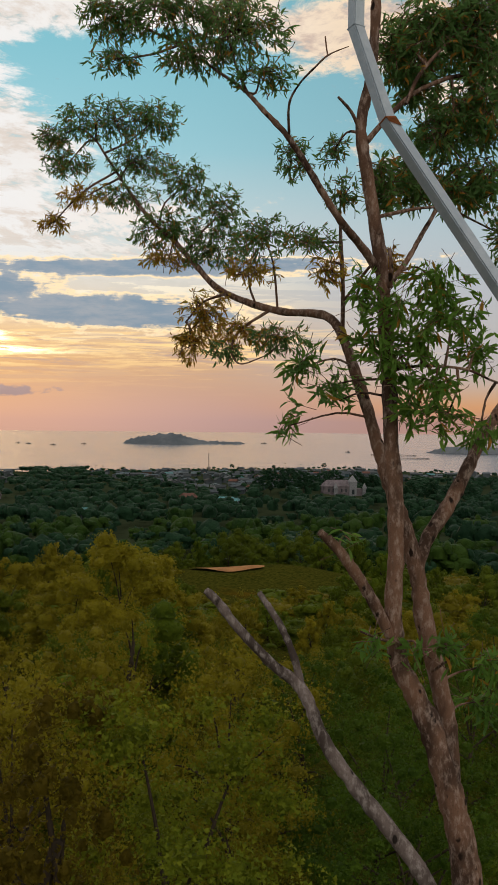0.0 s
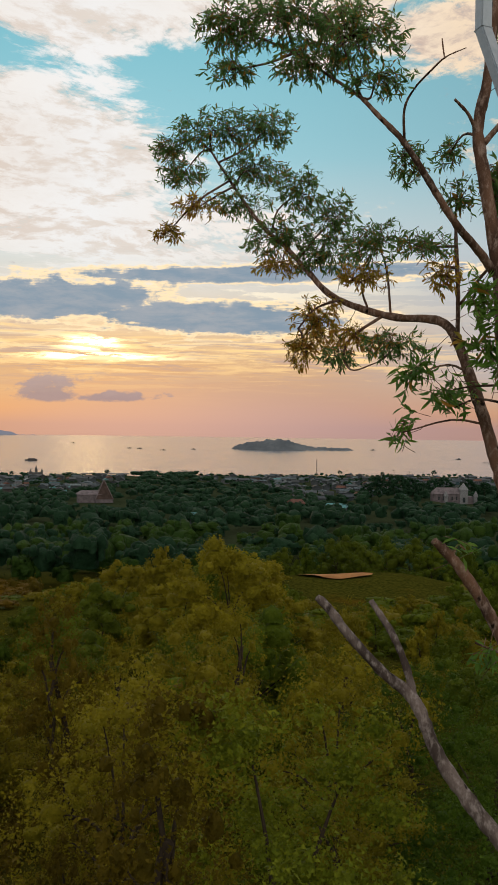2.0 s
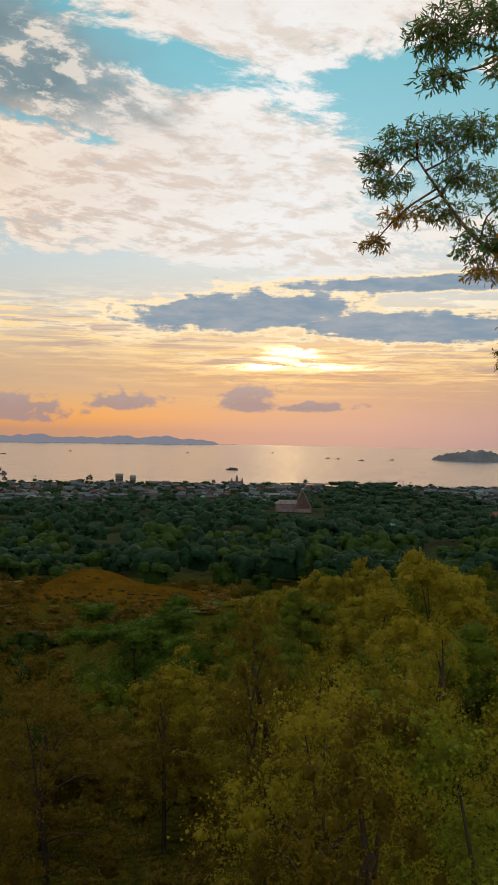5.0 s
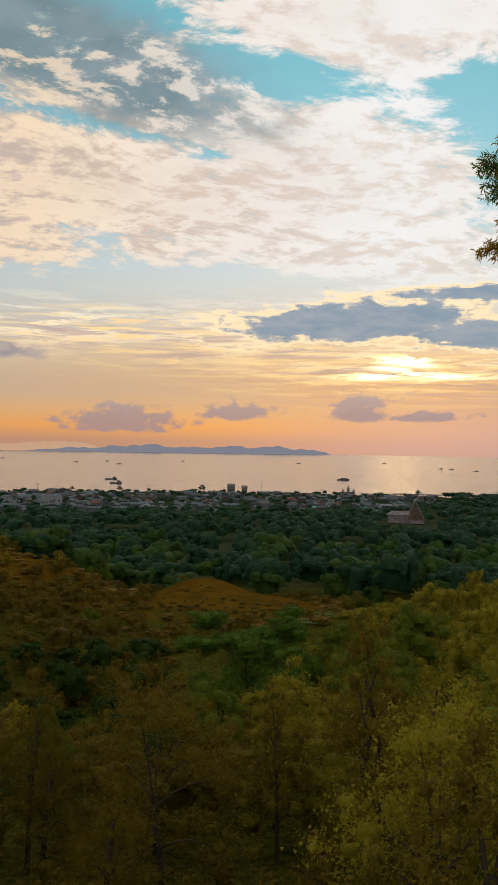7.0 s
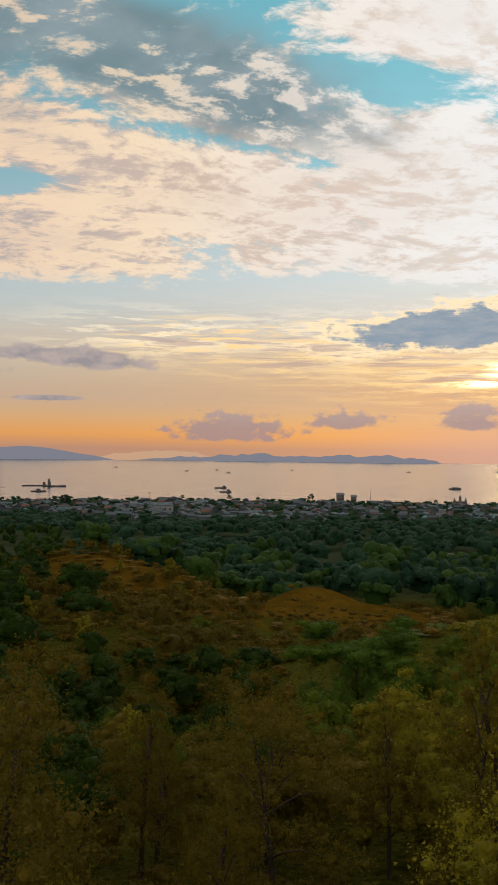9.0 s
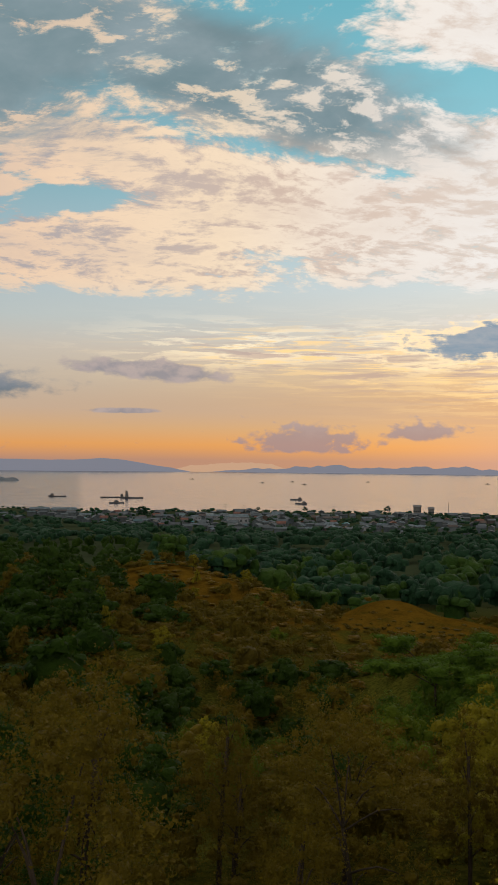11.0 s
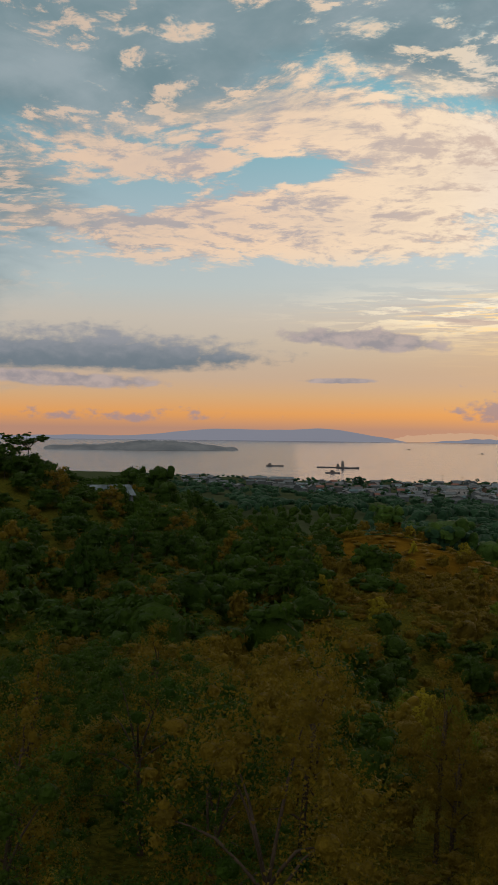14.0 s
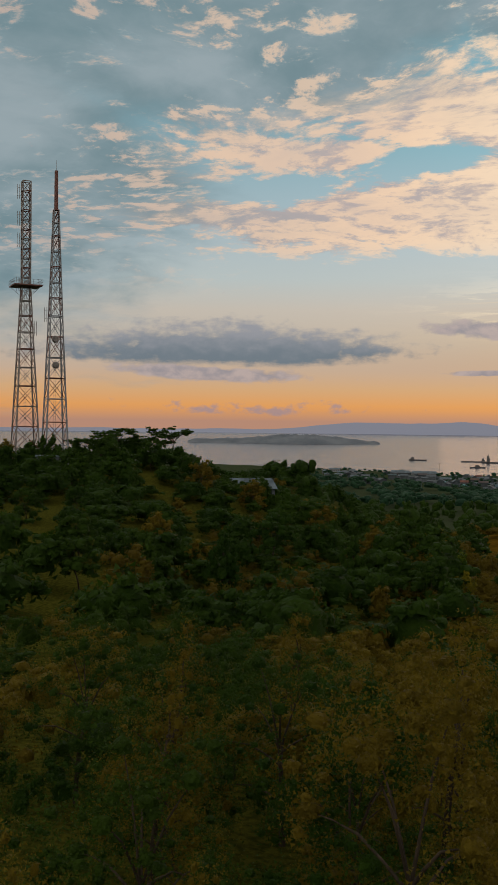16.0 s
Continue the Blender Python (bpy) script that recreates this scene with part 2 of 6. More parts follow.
sun = new("sun", bpy.data.lights.new("sun", "SUN"))
sun.data.energy, sun.data.angle, sun.data.color = 0.22, radians(60.0), (1.0, 0.58, 0.34)
sun.matrix_world = look((0, 0, 100), Vector((0, 0, 100)) - at(SUN_AZ, 1, math.tan(radians(SUN_EL))))


# ---- materials ----
def material(name):
    mat = bpy.data.materials.new(name)
    mat.use_nodes = True
    mat.node_tree.nodes.clear()
    return mat, Nodes(mat.node_tree)


def finish(n, shader, bump=None, strength=0.3, distance=0.05):
    if bump is not None:
        b = n.add("ShaderNodeBump", Height=bump, Strength=strength, Distance=distance)
        n.tree.links.new(b.outputs[0], shader.inputs["Normal"])
    n.add("ShaderNodeOutputMaterial", Surface=shader.outputs[0])


def surface(name, dark, light, scale=3.0, fine=40.0, rough=0.85, metal=0.0, bump=0.4, distance=0.02, stretch=(1, 1, 1), spots=None):
    """A matt or glossy surface with stains at a large scale and grain at a small one."""
    mat, n = material(name)
    p = n.add("ShaderNodeTexCoord").outputs["Object"]
    p = n.add("ShaderNodeMapping", Vector=p, Scale=stretch).outputs[0]
    big, small = n.noise(p, scale, 5.0), n.noise(p, fine, 4.0, 0.65)
    c = n.mix(n.step(n.m("ADD", n.m("MULTIPLY", big, 0.65), n.m("MULTIPLY", small, 0.35)), 0.35, 0.65), dark, light)
    if spots:
        c = n.mix(n.step(n.noise(p, scale * 1.7, 6.0, 0.7), 0.60, 0.68), c, spots)
    s = n.add("ShaderNodeBsdfPrincipled", Base_Color=c, Roughness=rough, Metallic=metal)
    s.inputs["Specular IOR Level"].default_value = 0.5 if rough < 0.7 else 0.12
    finish(n, s, n.m("ADD", big, n.m("MULTIPLY", small, 0.6)), bump, distance)
    return mat


def foliage(name, dark, light, gloss=0.6, through=0.35, varied=0.3, dry=0.0, ruffles=2.6, swell=0.3):
    """Leaves: each one a shade of its own, letting some light through; dry: the share of orange leaves; ruffles, swell:
    the relief of the leaf mass.
    """
    mat, n = material(name)
    geo = n.add("ShaderNodeNewGeometry")
    info = n.add("ShaderNodeObjectInfo")
    p = geo.outputs["Position"]
    own = geo.outputs["Random Per Island"]
    patch = n.m("ADD", n.m("MULTIPLY", n.noise(p, 0.035, 2.0), 0.35), n.m("ADD", n.m("MULTIPLY", n.noise(p, 0.16, 3.0), 0.4), n.m("MULTIPLY", n.noise(p, 0.9, 3.0), 0.25)))
    f = n.m("ADD", n.m("MULTIPLY", own, 0.34), n.m("ADD", n.m("MULTIPLY", n.step(patch, 0.36, 0.64), 0.46), n.m("MULTIPLY", n.step(n.noise(p, ruffles * 1.6, 3.0), 0.32, 0.68), 0.20)))
    c = n.mix(f, dark, light)
    c = n.mix(n.m("MULTIPLY", info.outputs["Random"], varied), c, (0.090, 0.052, 0.008))
    if dry:
        c = n.mix(n.step(n.m("FRACT", n.m("MULTIPLY", own, 17.3)), 1.0 - dry - 0.02, 1.0 - dry + 0.02), c, (0.42, 0.185, 0.035))
    c = n.mix(n.m("MULTIPLY", info.outputs["Random"], min(1.0, varied * 1.8)), c, n.mix(1.0, c, (0.45, 0.5, 0.5), "MULTIPLY"))
    a = n.add("ShaderNodeBsdfPrincipled", Base_Color=c, Roughness=gloss)
    a.inputs["Specular IOR Level"].default_value = 0.08
    ruffle = n.add("ShaderNodeBump", Height=n.noise(p, ruffles, 4.0, 0.62), Strength=0.75, Distance=swell)
    n.tree.links.new(ruffle.outputs[0], a.inputs["Normal"])
    b = n.add("ShaderNodeBsdfTranslucent", Color=n.mix(0.5, c, light))
    s = n.add("ShaderNodeMixShader")
    n.put(s.inputs[0], through)
    n.tree.links.new(a.outputs[0], s.inputs[1])
    n.tree.links.new(b.outputs[0], s.inputs[2])
    n.add("ShaderNodeOutputMaterial", Surface=s.outputs[0])
    return mat


def bark(name, brown, pale, deep, knots=0.5):
    """Smooth mottled bark with pale patches, dark knots and short cracks."""
    mat, n = material(name)
    p = n.add("ShaderNodeTexCoord").outputs["Object"]
    long = n.add("ShaderNodeMapping", Vector=p, Scale=(1.0, 1.0, 0.45)).outputs[0]
    big, mid, fine = n.noise(long, 3.6, 5.0), n.noise(long, 21.0, 6.0, 0.68), n.noise(p, 90.0, 4.0, 0.7)
    c = n.mix(n.step(big, 0.36, 0.62), deep, brown)
    c = n.mix(n.m("MULTIPLY", n.step(mid, 0.46, 0.68), 0.62), c, pale)
    c = n.mix(n.step(fine, 0.52, 0.72, 0.0, 0.6), c, deep)
    cell = n.add("ShaderNodeTexVoronoi", Vector=n.add("ShaderNodeMapping", Vector=p, Scale=(1.0, 1.0, 0.6)).outputs[0], Scale=9.0)
    spot = n.m("ADD", cell.outputs["Distance"], n.m("MULTIPLY", n.m("SUBTRACT", mid, 0.5), 0.35))
    knot = n.m("MULTIPLY", n.step(spot, 0.24, 0.13), n.step(n.noise(p, 4.0, 2.0), 1.0 - knots, 1.06 - knots))
    c = n.mix(knot, c, tuple(0.35 * v for v in deep))
    s = n.add("ShaderNodeBsdfPrincipled", Base_Color=c, Roughness=0.85)
    s.inputs["Specular IOR Level"].default_value = 0.15
    finish(n, s, n.m("SUBTRACT", n.m("ADD", mid, n.m("MULTIPLY", fine, 0.5)), n.m("MULTIPLY", knot, 0.6)), 0.7, 0.012)
    return mat


M_BARK = bark("mottled_brown_bark", (0.180, 0.098, 0.066), (0.40, 0.30, 0.26), (0.050, 0.028, 0.020), 0.56)
M_DEAD = bark("weathered_dead_wood", (0.165, 0.128, 0.120), (0.38, 0.33, 0.32), (0.055, 0.040, 0.036), 0.54)
M_FBARK = surface("forest_bark", (0.020, 0.015, 0.010), (0.058, 0.042, 0.030), 2.0, 20.0, 0.9, 0, 0.5, 0.02, (1, 1, 0.4))
M_LEAF = foliage("tree_leaves", (0.055, 0.145, 0.048), (0.190, 0.320, 0.095), 0.5, 0.60, 0.0, 0.13)
# orange of leaves lit from behind, put into the colour of these clumps
M_BACKLIT = foliage("backlit_leaves", (0.190, 0.190, 0.036), (0.580, 0.420, 0.062), 0.5, 0.72, 0.0, 0.48)
M_FRESH = foliage("fresh_leaves", (0.060, 0.150, 0.025), (0.200, 0.340, 0.060), 0.5, 0.55, 0.0, 0.07)
M_OLIVE = foliage("olive_foliage", (0.058, 0.046, 0.004), (0.165, 0.118, 0.009), varied=0.22)
M_YELLOW = foliage("yellow_olive_foliage", (0.115, 0.108, 0.007), (0.330, 0.275, 0.017), varied=0.22)
M_MOSS = foliage("moss_green_foliage", (0.034, 0.066, 0.004), (0.140, 0.180, 0.012), varied=0.15)
M_GREEN = foliage("green_foliage", (0.007, 0.026, 0.002), (0.033, 0.068, 0.005), varied=0.05, ruffles=1.6, swell=0.5)
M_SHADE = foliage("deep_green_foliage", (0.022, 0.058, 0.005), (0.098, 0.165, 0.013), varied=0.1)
M_BUSH = foliage("yellow_green_foliage", (0.058, 0.098, 0.006), (0.285, 0.300, 0.022), varied=0.05)
M_RUSSET = foliage("russet_scrub", (0.075, 0.050, 0.005), (0.160, 0.098, 0.009), 0.6, 0.2, 0.0, 0.0, 1.6, 0.4)
M_WOOD = foliage("plain_foliage", (0.008, 0.032, 0.006), (0.044, 0.084, 0.011), 0.6, 0.2, 0.0, 0.0, 0.9, 0.9)
M_DARK = foliage("far_foliage", (0.005, 0.023, 0.011), (0.022, 0.060, 0.027), 0.6, 0.2, 0.0, 0.0, 0.6, 1.2)
M_STEEL = surface("galvanised_steel", (0.30, 0.35, 0.41), (0.42, 0.46, 0.52), 3.0, 60.0, 0.38, 0.35, 0.06, 0.001)
M_RUST = surface("rust", (0.16, 0.055, 0.02), (0.36, 0.13, 0.05), 30.0, 160.0, 0.9, 0.1, 0.6, 0.003)
M_RED = surface("faded_red_paint", (0.075, 0.028, 0.022), (0.14, 0.048, 0.035), 1.0, 12.0, 0.6, 0.2, 0.2)
M_WHITE = surface("weathered_white_paint", (0.14, 0.145, 0.16), (0.26, 0.26, 0.28), 1.0, 12.0, 0.8, 0.0, 0.2)
M_TOWER = surface("tower_steel", (0.11, 0.095, 0.09), (0.24, 0.21, 0.20), 1.0, 12.0, 0.55, 0.4, 0.2)
M_WALL = surface("town_wall", (0.052, 0.060, 0.068), (0.125, 0.133, 0.145), 0.4, 5.0, 0.9)
M_ROOF = surface("metal_roof", (0.050, 0.068, 0.082), (0.135, 0.170, 0.195), 0.3, 6.0, 0.8)
M_REDROOF = surface("red_roof", (0.085, 0.040, 0.032), (0.16, 0.075, 0.058), 0.3, 6.0, 0.7)
M_BROWNROOF = surface("brown_roof", (0.035, 0.024, 0.021), (0.075, 0.050, 0.043), 0.3, 6.0, 0.8)
M_TEALROOF = surface("teal_roof", (0.03, 0.13, 0.15), (0.08, 0.26, 0.28), 0.3, 6.0, 0.6)
M_PALE = surface("pale_church_wall", (0.10, 0.085, 0.095), (0.19, 0.16, 0.175), 0.3, 4.0, 0.8)
M_HULL = surface("dark_hull", (0.03, 0.03, 0.035), (0.08, 0.07, 0.07), 0.3, 3.0, 0.6)
M_CABIN = surface("ship_cabin", (0.05, 0.047, 0.048), (0.12, 0.11, 0.108), 0.3, 3.0, 0.6)
M_FIELD = surface("ploughed_earth", (0.28, 0.125, 0.045), (0.46, 0.225, 0.085), 0.6, 5.0, 0.95, 0, 0.8, 0.1)
M_GLASS = surface("dark_window", (0.02, 0.025, 0.03), (0.05, 0.06, 0.07), 1.0, 8.0, 0.15)
# island scrub paled to grey-blue: haze painted into the base colour
M_ISLE = surface("island_scrub_haze_tint", (0.090, 0.105, 0.125), (0.155, 0.170, 0.190), 0.02, 0.12, 0.95, 0, 0.6, 4.0)


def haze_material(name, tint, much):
    """Far land with haze painted in: a glow of one tint laid over its own colour."""
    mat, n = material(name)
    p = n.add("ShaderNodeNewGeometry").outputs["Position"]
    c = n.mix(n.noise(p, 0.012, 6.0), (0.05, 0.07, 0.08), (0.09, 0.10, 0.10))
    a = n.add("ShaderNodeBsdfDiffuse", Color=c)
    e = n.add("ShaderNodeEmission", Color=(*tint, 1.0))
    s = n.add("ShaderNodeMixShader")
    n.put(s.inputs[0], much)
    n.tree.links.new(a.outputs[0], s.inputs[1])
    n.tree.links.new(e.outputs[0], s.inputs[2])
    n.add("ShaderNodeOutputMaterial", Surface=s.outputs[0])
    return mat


M_RANGE = haze_material("far_range_painted_haze", (0.235, 0.24, 0.29), 0.85)
M_RANGE2 = haze_material("faint_range_painted_haze", (0.62, 0.38, 0.24), 0.93)


def ground_material():
    mat, n = material("slope_ground")
    p = n.add("ShaderNodeNewGeometry").outputs["Position"]
    big, mid, small = n.noise(p, 0.035, 5.0), n.noise(p, 0.25, 5.0, 0.6), n.noise(p, 3.0, 5.0, 0.65)
    dry = n.mix(n.step(n.m("ADD", n.m("MULTIPLY", small, 0.5), n.m("MULTIPLY", mid, 0.5)), 0.36, 0.64), (0.054, 0.031, 0.004), (0.112, 0.062, 0.007))
    green = n.mix(n.step(small, 0.35, 0.65), (0.026, 0.030, 0.005), (0.070, 0.066, 0.010))
    hill = n.add("ShaderNodeVectorMath", Vector=p)
    hill.operation, hill.inputs[1].default_value = "DISTANCE", tuple(at(27.5, 170, 30))
    spur = n.add("ShaderNodeVectorMath", Vector=p)
    spur.operation, spur.inputs[1].default_value = "DISTANCE", tuple(at(38.5, 200, 30))
    reach = n.m("MINIMUM", hill.outputs["Value"], spur.outputs["Value"])
    bare = n.m("ADD", n.m("ADD", n.m("MULTIPLY", big, 0.6), n.m("MULTIPLY", mid, 0.4)), n.step(reach, 26.0, 62.0, 0.10, -0.20))
    c = n.mix(n.step(bare, 0.40, 0.56), green, dry)
    d = n.add("ShaderNodeVectorMath", Vector=p)
    d.operation = "LENGTH"
    c = n.mix(n.step(d.outputs["Value"], 240.0, 380.0), c, n.mix(mid, (0.020, 0.032, 0.016), (0.055, 0.065, 0.034)))
    s = n.add("ShaderNodeBsdfPrincipled", Base_Color=c, Roughness=0.95)
    s.inputs["Specular IOR Level"].default_value = 0.0
    finish(n, s, n.m("ADD", mid, n.m("MULTIPLY", small, 0.3)), 0.8, 0.4)
    return mat


def sea_material():
    mat, n = material("calm_sea")
    p = n.add("ShaderNodeNewGeometry").outputs["Position"]
    swell = n.noise(n.add("ShaderNodeMapping", Vector=p, Scale=(0.02, 0.05, 0.05)).outputs[0], 1.0, 4.0)
    chop = n.noise(p, 0.18, 5.0, 0.65)
    s = n.add("ShaderNodeBsdfPrincipled", Base_Color=(0.045, 0.055, 0.080, 1.0), Roughness=n.step(swell, 0.3, 0.7, 0.14, 0.20))
    s.inputs["IOR"].default_value = 1.33
    s.inputs["Specular Tint"].default_value = (0.80, 0.74, 0.95, 1.0)
    wave = n.add("ShaderNodeBump", Height=n.m("ADD", swell, n.m("MULTIPLY", chop, 0.5)), Strength=0.34, Distance=1.0)
    n.tree.links.new(wave.outputs[0], s.inputs["Normal"])
    deep = n.add("ShaderNodeBsdfDiffuse", Color=(0.060, 0.058, 0.085, 1.0))
    both = n.add("ShaderNodeMixShader")
    n.put(both.inputs[0], n.step(chop, 0.3, 0.7, 0.06, 0.16))
    n.tree.links.new(s.outputs[0], both.inputs[1])
    n.tree.links.new(deep.outputs[0], both.inputs[2])
    n.add("ShaderNodeOutputMaterial", Surface=both.outputs[0])
    return mat


def town_material():
    """Walls and roofs of the crowded houses, each with a paint of its own."""
    mat, n = material("town_paint")
    geo = n.add("ShaderNodeNewGeometry")
    own = geo.outputs["Random Per Island"]
    c = n.ramp(own, (0.0, (0.05, 0.058, 0.066)), (0.3, (0.10, 0.115, 0.13)), (0.5, (0.06, 0.075, 0.09)), (0.70, (0.095, 0.115, 0.13)), (0.86, (0.055, 0.07, 0.085)), (0.92, (0.085, 0.055, 0.045)), (0.96, (0.05, 0.10, 0.12)), (1.0, (0.24, 0.265, 0.285)))
    stain = n.noise(geo.outputs["Position"], 0.5, 5.0)
    c = n.mix(n.step(stain, 0.35, 0.65, 0.0, 0.5), c, n.mix(1.0, c, (0.5, 0.47, 0.44), "MULTIPLY"))
    s = n.add("ShaderNodeBsdfPrincipled", Base_Color=c, Roughness=0.75)
    s.inputs["Specular IOR Level"].default_value = 0.2
    finish(n, s, stain, 0.3, 0.05)
    return mat


M_TOWN = town_material()
M_GROUND, M_SEA = ground_material(), sea_material()


# ---- mesh helpers ----
def mesh_of(name, verts, faces, mat, smooth=False):
    me = bpy.data.meshes.new(name)
    verts, faces = np.asarray(verts, np.float32), np.asarray(faces, np.int32)
    n, k = faces.shape
    me.vertices.add(len(verts))
    me.vertices.foreach_set("co", verts.ravel())
    me.loops.add(n * k)
    me.loops.foreach_set("vertex_index", faces.ravel())
    me.polygons.add(n)
    me.polygons.foreach_set("loop_start", np.arange(0, n * k, k, dtype=np.int32))
    me.polygons.foreach_set("use_smooth", np.full(n, smooth))
    me.update(calc_edges=True)
    me.validate()
    me.materials.append(mat)
    return me


def child(name, me, parent, label=""):
    ob = new(name, me)
    ob.parent = parent
    return tagged(ob, label)


def part(name, bm, mat, parent, label="", smooth=False):
    me = bpy.data.meshes.new(name)
    bm.to_mesh(me)
    bm.free()
    me.materials.append(mat)
    if smooth:
        me.polygons.foreach_set("use_smooth", np.full(len(me.polygons), True))
    return child(name, me, parent, label)


def box(bm, x0, y0, z0, x1, y1, z1, bevel=0.0):
    r = bmesh.ops.create_cube(bm, size=1.0)
    for v in r["verts"]:
        v.co = Vector(((x0 + x1) / 2 + v.co.x * (x1 - x0), (y0 + y1) / 2 + v.co.y * (y1 - y0), (z0 + z1) / 2 + v.co.z * (z1 - z0)))
    if bevel:
        bmesh.ops.bevel(bm, geom=list({e for v in r["verts"] for e in v.link_edges}), offset=bevel, segments=1, affect="EDGES")
    return bm


def beam(bm, a, b, w, sides=4):
    """A straight bar from a to b."""
    a, b = Vector(a), Vector(b)
    q = (b - a).to_track_quat("Z", "Y").to_matrix().to_4x4()
    m = Matrix.Translation((a + b) / 2) @ q
    bmesh.ops.create_cone(bm, cap_ends=True, segments=sides, radius1=w / 2, radius2=w / 2, depth=(b - a).length, matrix=m)
    return bm


def curve_points(pts, n):
    """n places along a smooth line through pts (rows of numbers)."""
    p = np.asarray(pts, float)
    p = np.vstack([2 * p[0] - p[1], p, 2 * p[-1] - p[-2]])
    out = []
    for u in np.linspace(0, len(p) - 3 - 1e-6, n):
        i, f = int(u), u - int(u)
        a, b, c, d = p[i:i + 4]
        out.append(0.5 * (2 * b + (c - a) * f + (2 * a - 5 * b + 4 * c - d) * f * f + (3 * b - a - 3 * c + d) * f ** 3))
    return np.array(out)


def tube(pts, n=None, sides=8, knobs=0.06, seed=0, cap=True):
    """Verts and quads of a limb along rows of (x, y, z, radius)."""
    rng = np.random.default_rng(seed)
    n = n or 4 * len(pts)
    c = curve_points(pts, n)
    xyz, rad = c[:, :3], np.maximum(c[:, 3], 0.002)
    t = np.gradient(xyz, axis=0)
    t /= np.linalg.norm(t, axis=1)[:, None] + 1e-9
    ref = np.array((0.31, 0.95, 0.07))
    u = np.cross(t, ref)
    u /= np.linalg.norm(u, axis=1)[:, None] + 1e-9
    v = np.cross(t, u)
    ang = np.linspace(0, 2 * np.pi, sides, endpoint=False)
    wob = 1 + knobs * rng.standard_normal((n, sides)) + knobs * rng.standard_normal((n, 1))
    ring = xyz[:, None] + (rad[:, None] * wob)[..., None] * (np.cos(ang)[None, :, None] * u[:, None] + np.sin(ang)[None, :, None] * v[:, None])
    verts = ring.reshape(-1, 3)
    i, j = np.meshgrid(np.arange(n - 1), np.arange(sides), indexing="ij")
    k = (j + 1) % sides
    faces = np.stack([i * sides + j, i * sides + k, (i + 1) * sides + k, (i + 1) * sides + j], -1).reshape(-1, 4)
    if cap:
        m = len(verts)
        end = xyz[-1] + t[-1] * rad[-1] * 0.25 + (verts[-sides:] - xyz[-1]) * 0.05
        verts = np.vstack([verts, end])
        q = np.arange(sides)
        top = (n - 1) * sides
        faces = np.vstack([faces, np.stack([top + q, top + (q + 1) % sides, m + (q + 1) % sides, m + q], 1)])
    return verts, faces


def merged(pieces):
    vs, fs, n = [], [], 0
    for v, f in pieces:
        vs.append(v)
        fs.append(np.asarray(f) + n)
        n += len(v)
    return np.vstack(vs), np.vstack(fs)


def cards(rng, pos, normal, along, length, width, fold=0.0):
    """Pointed leaves: a rhombus each, centred at pos."""
    n = len(pos)
    normal = normal / (np.linalg.norm(normal, axis=1)[:, None] + 1e-9)
    along = along - normal * (along * normal).sum(1)[:, None]
    along /= np.linalg.norm(along, axis=1)[:, None] + 1e-9
    side = np.cross(normal, along)
    L, W = (length / 2)[:, None], (width / 2)[:, None]
    v = np.stack([pos - along * L, pos + side * W - normal * W * fold, pos + along * L - normal * L * fold * 0.6, pos - side * W - normal * W * fold], 1)
    f = np.arange(4 * n).reshape(n, 4)
    return v.reshape(-1, 3), f


def dome(rows, cols, low):
    """Unit places and triangles of a ball from the latitude low up to its top."""
    v = []
    for i in range(rows):
        b = low + (math.pi / 2 - low) * i / rows
        v += [(math.cos(b) * math.cos(a), math.cos(b) * math.sin(a), math.sin(b)) for a in (2 * math.pi * (j + 0.5 * (i % 2)) / cols for j in range(cols))]
    v.append((0.0, 0.0, 1.0))
    f = []
    for j in range(cols):
        k = (j + 1) % cols
        for i in range(rows - 1):
            p, q = i * cols, (i + 1) * cols
            f += [(p + j, p + k, q + k), (p + j, q + k, q + j)]
        f.append(((rows - 1) * cols + j, (rows - 1) * cols + k, rows * cols))
    return np.array(v), np.array(f)


BODY = dome(3, 8, -0.45)


def clumps(rng, lobes, k, small=0.46):
    """Break lobes into a loose inner body and k clumps round each."""
    out = []
    for x, y, z, rx, ry, rz in lobes:
        out.append((x, y, z, rx * 0.78, ry * 0.78, rz * 0.78))
        for _ in range(k):
            d = rng.standard_normal(3) + (0, 0, 0.35)
            d /= np.linalg.norm(d)
            r, q = rng.uniform(0.58, 0.92), small * rng.uniform(0.7, 1.25)
            out.append((x + d[0] * rx * r, y + d[1] * ry * r, z + d[2] * rz * r, rx * q, ry * q, rz * q))
    return out


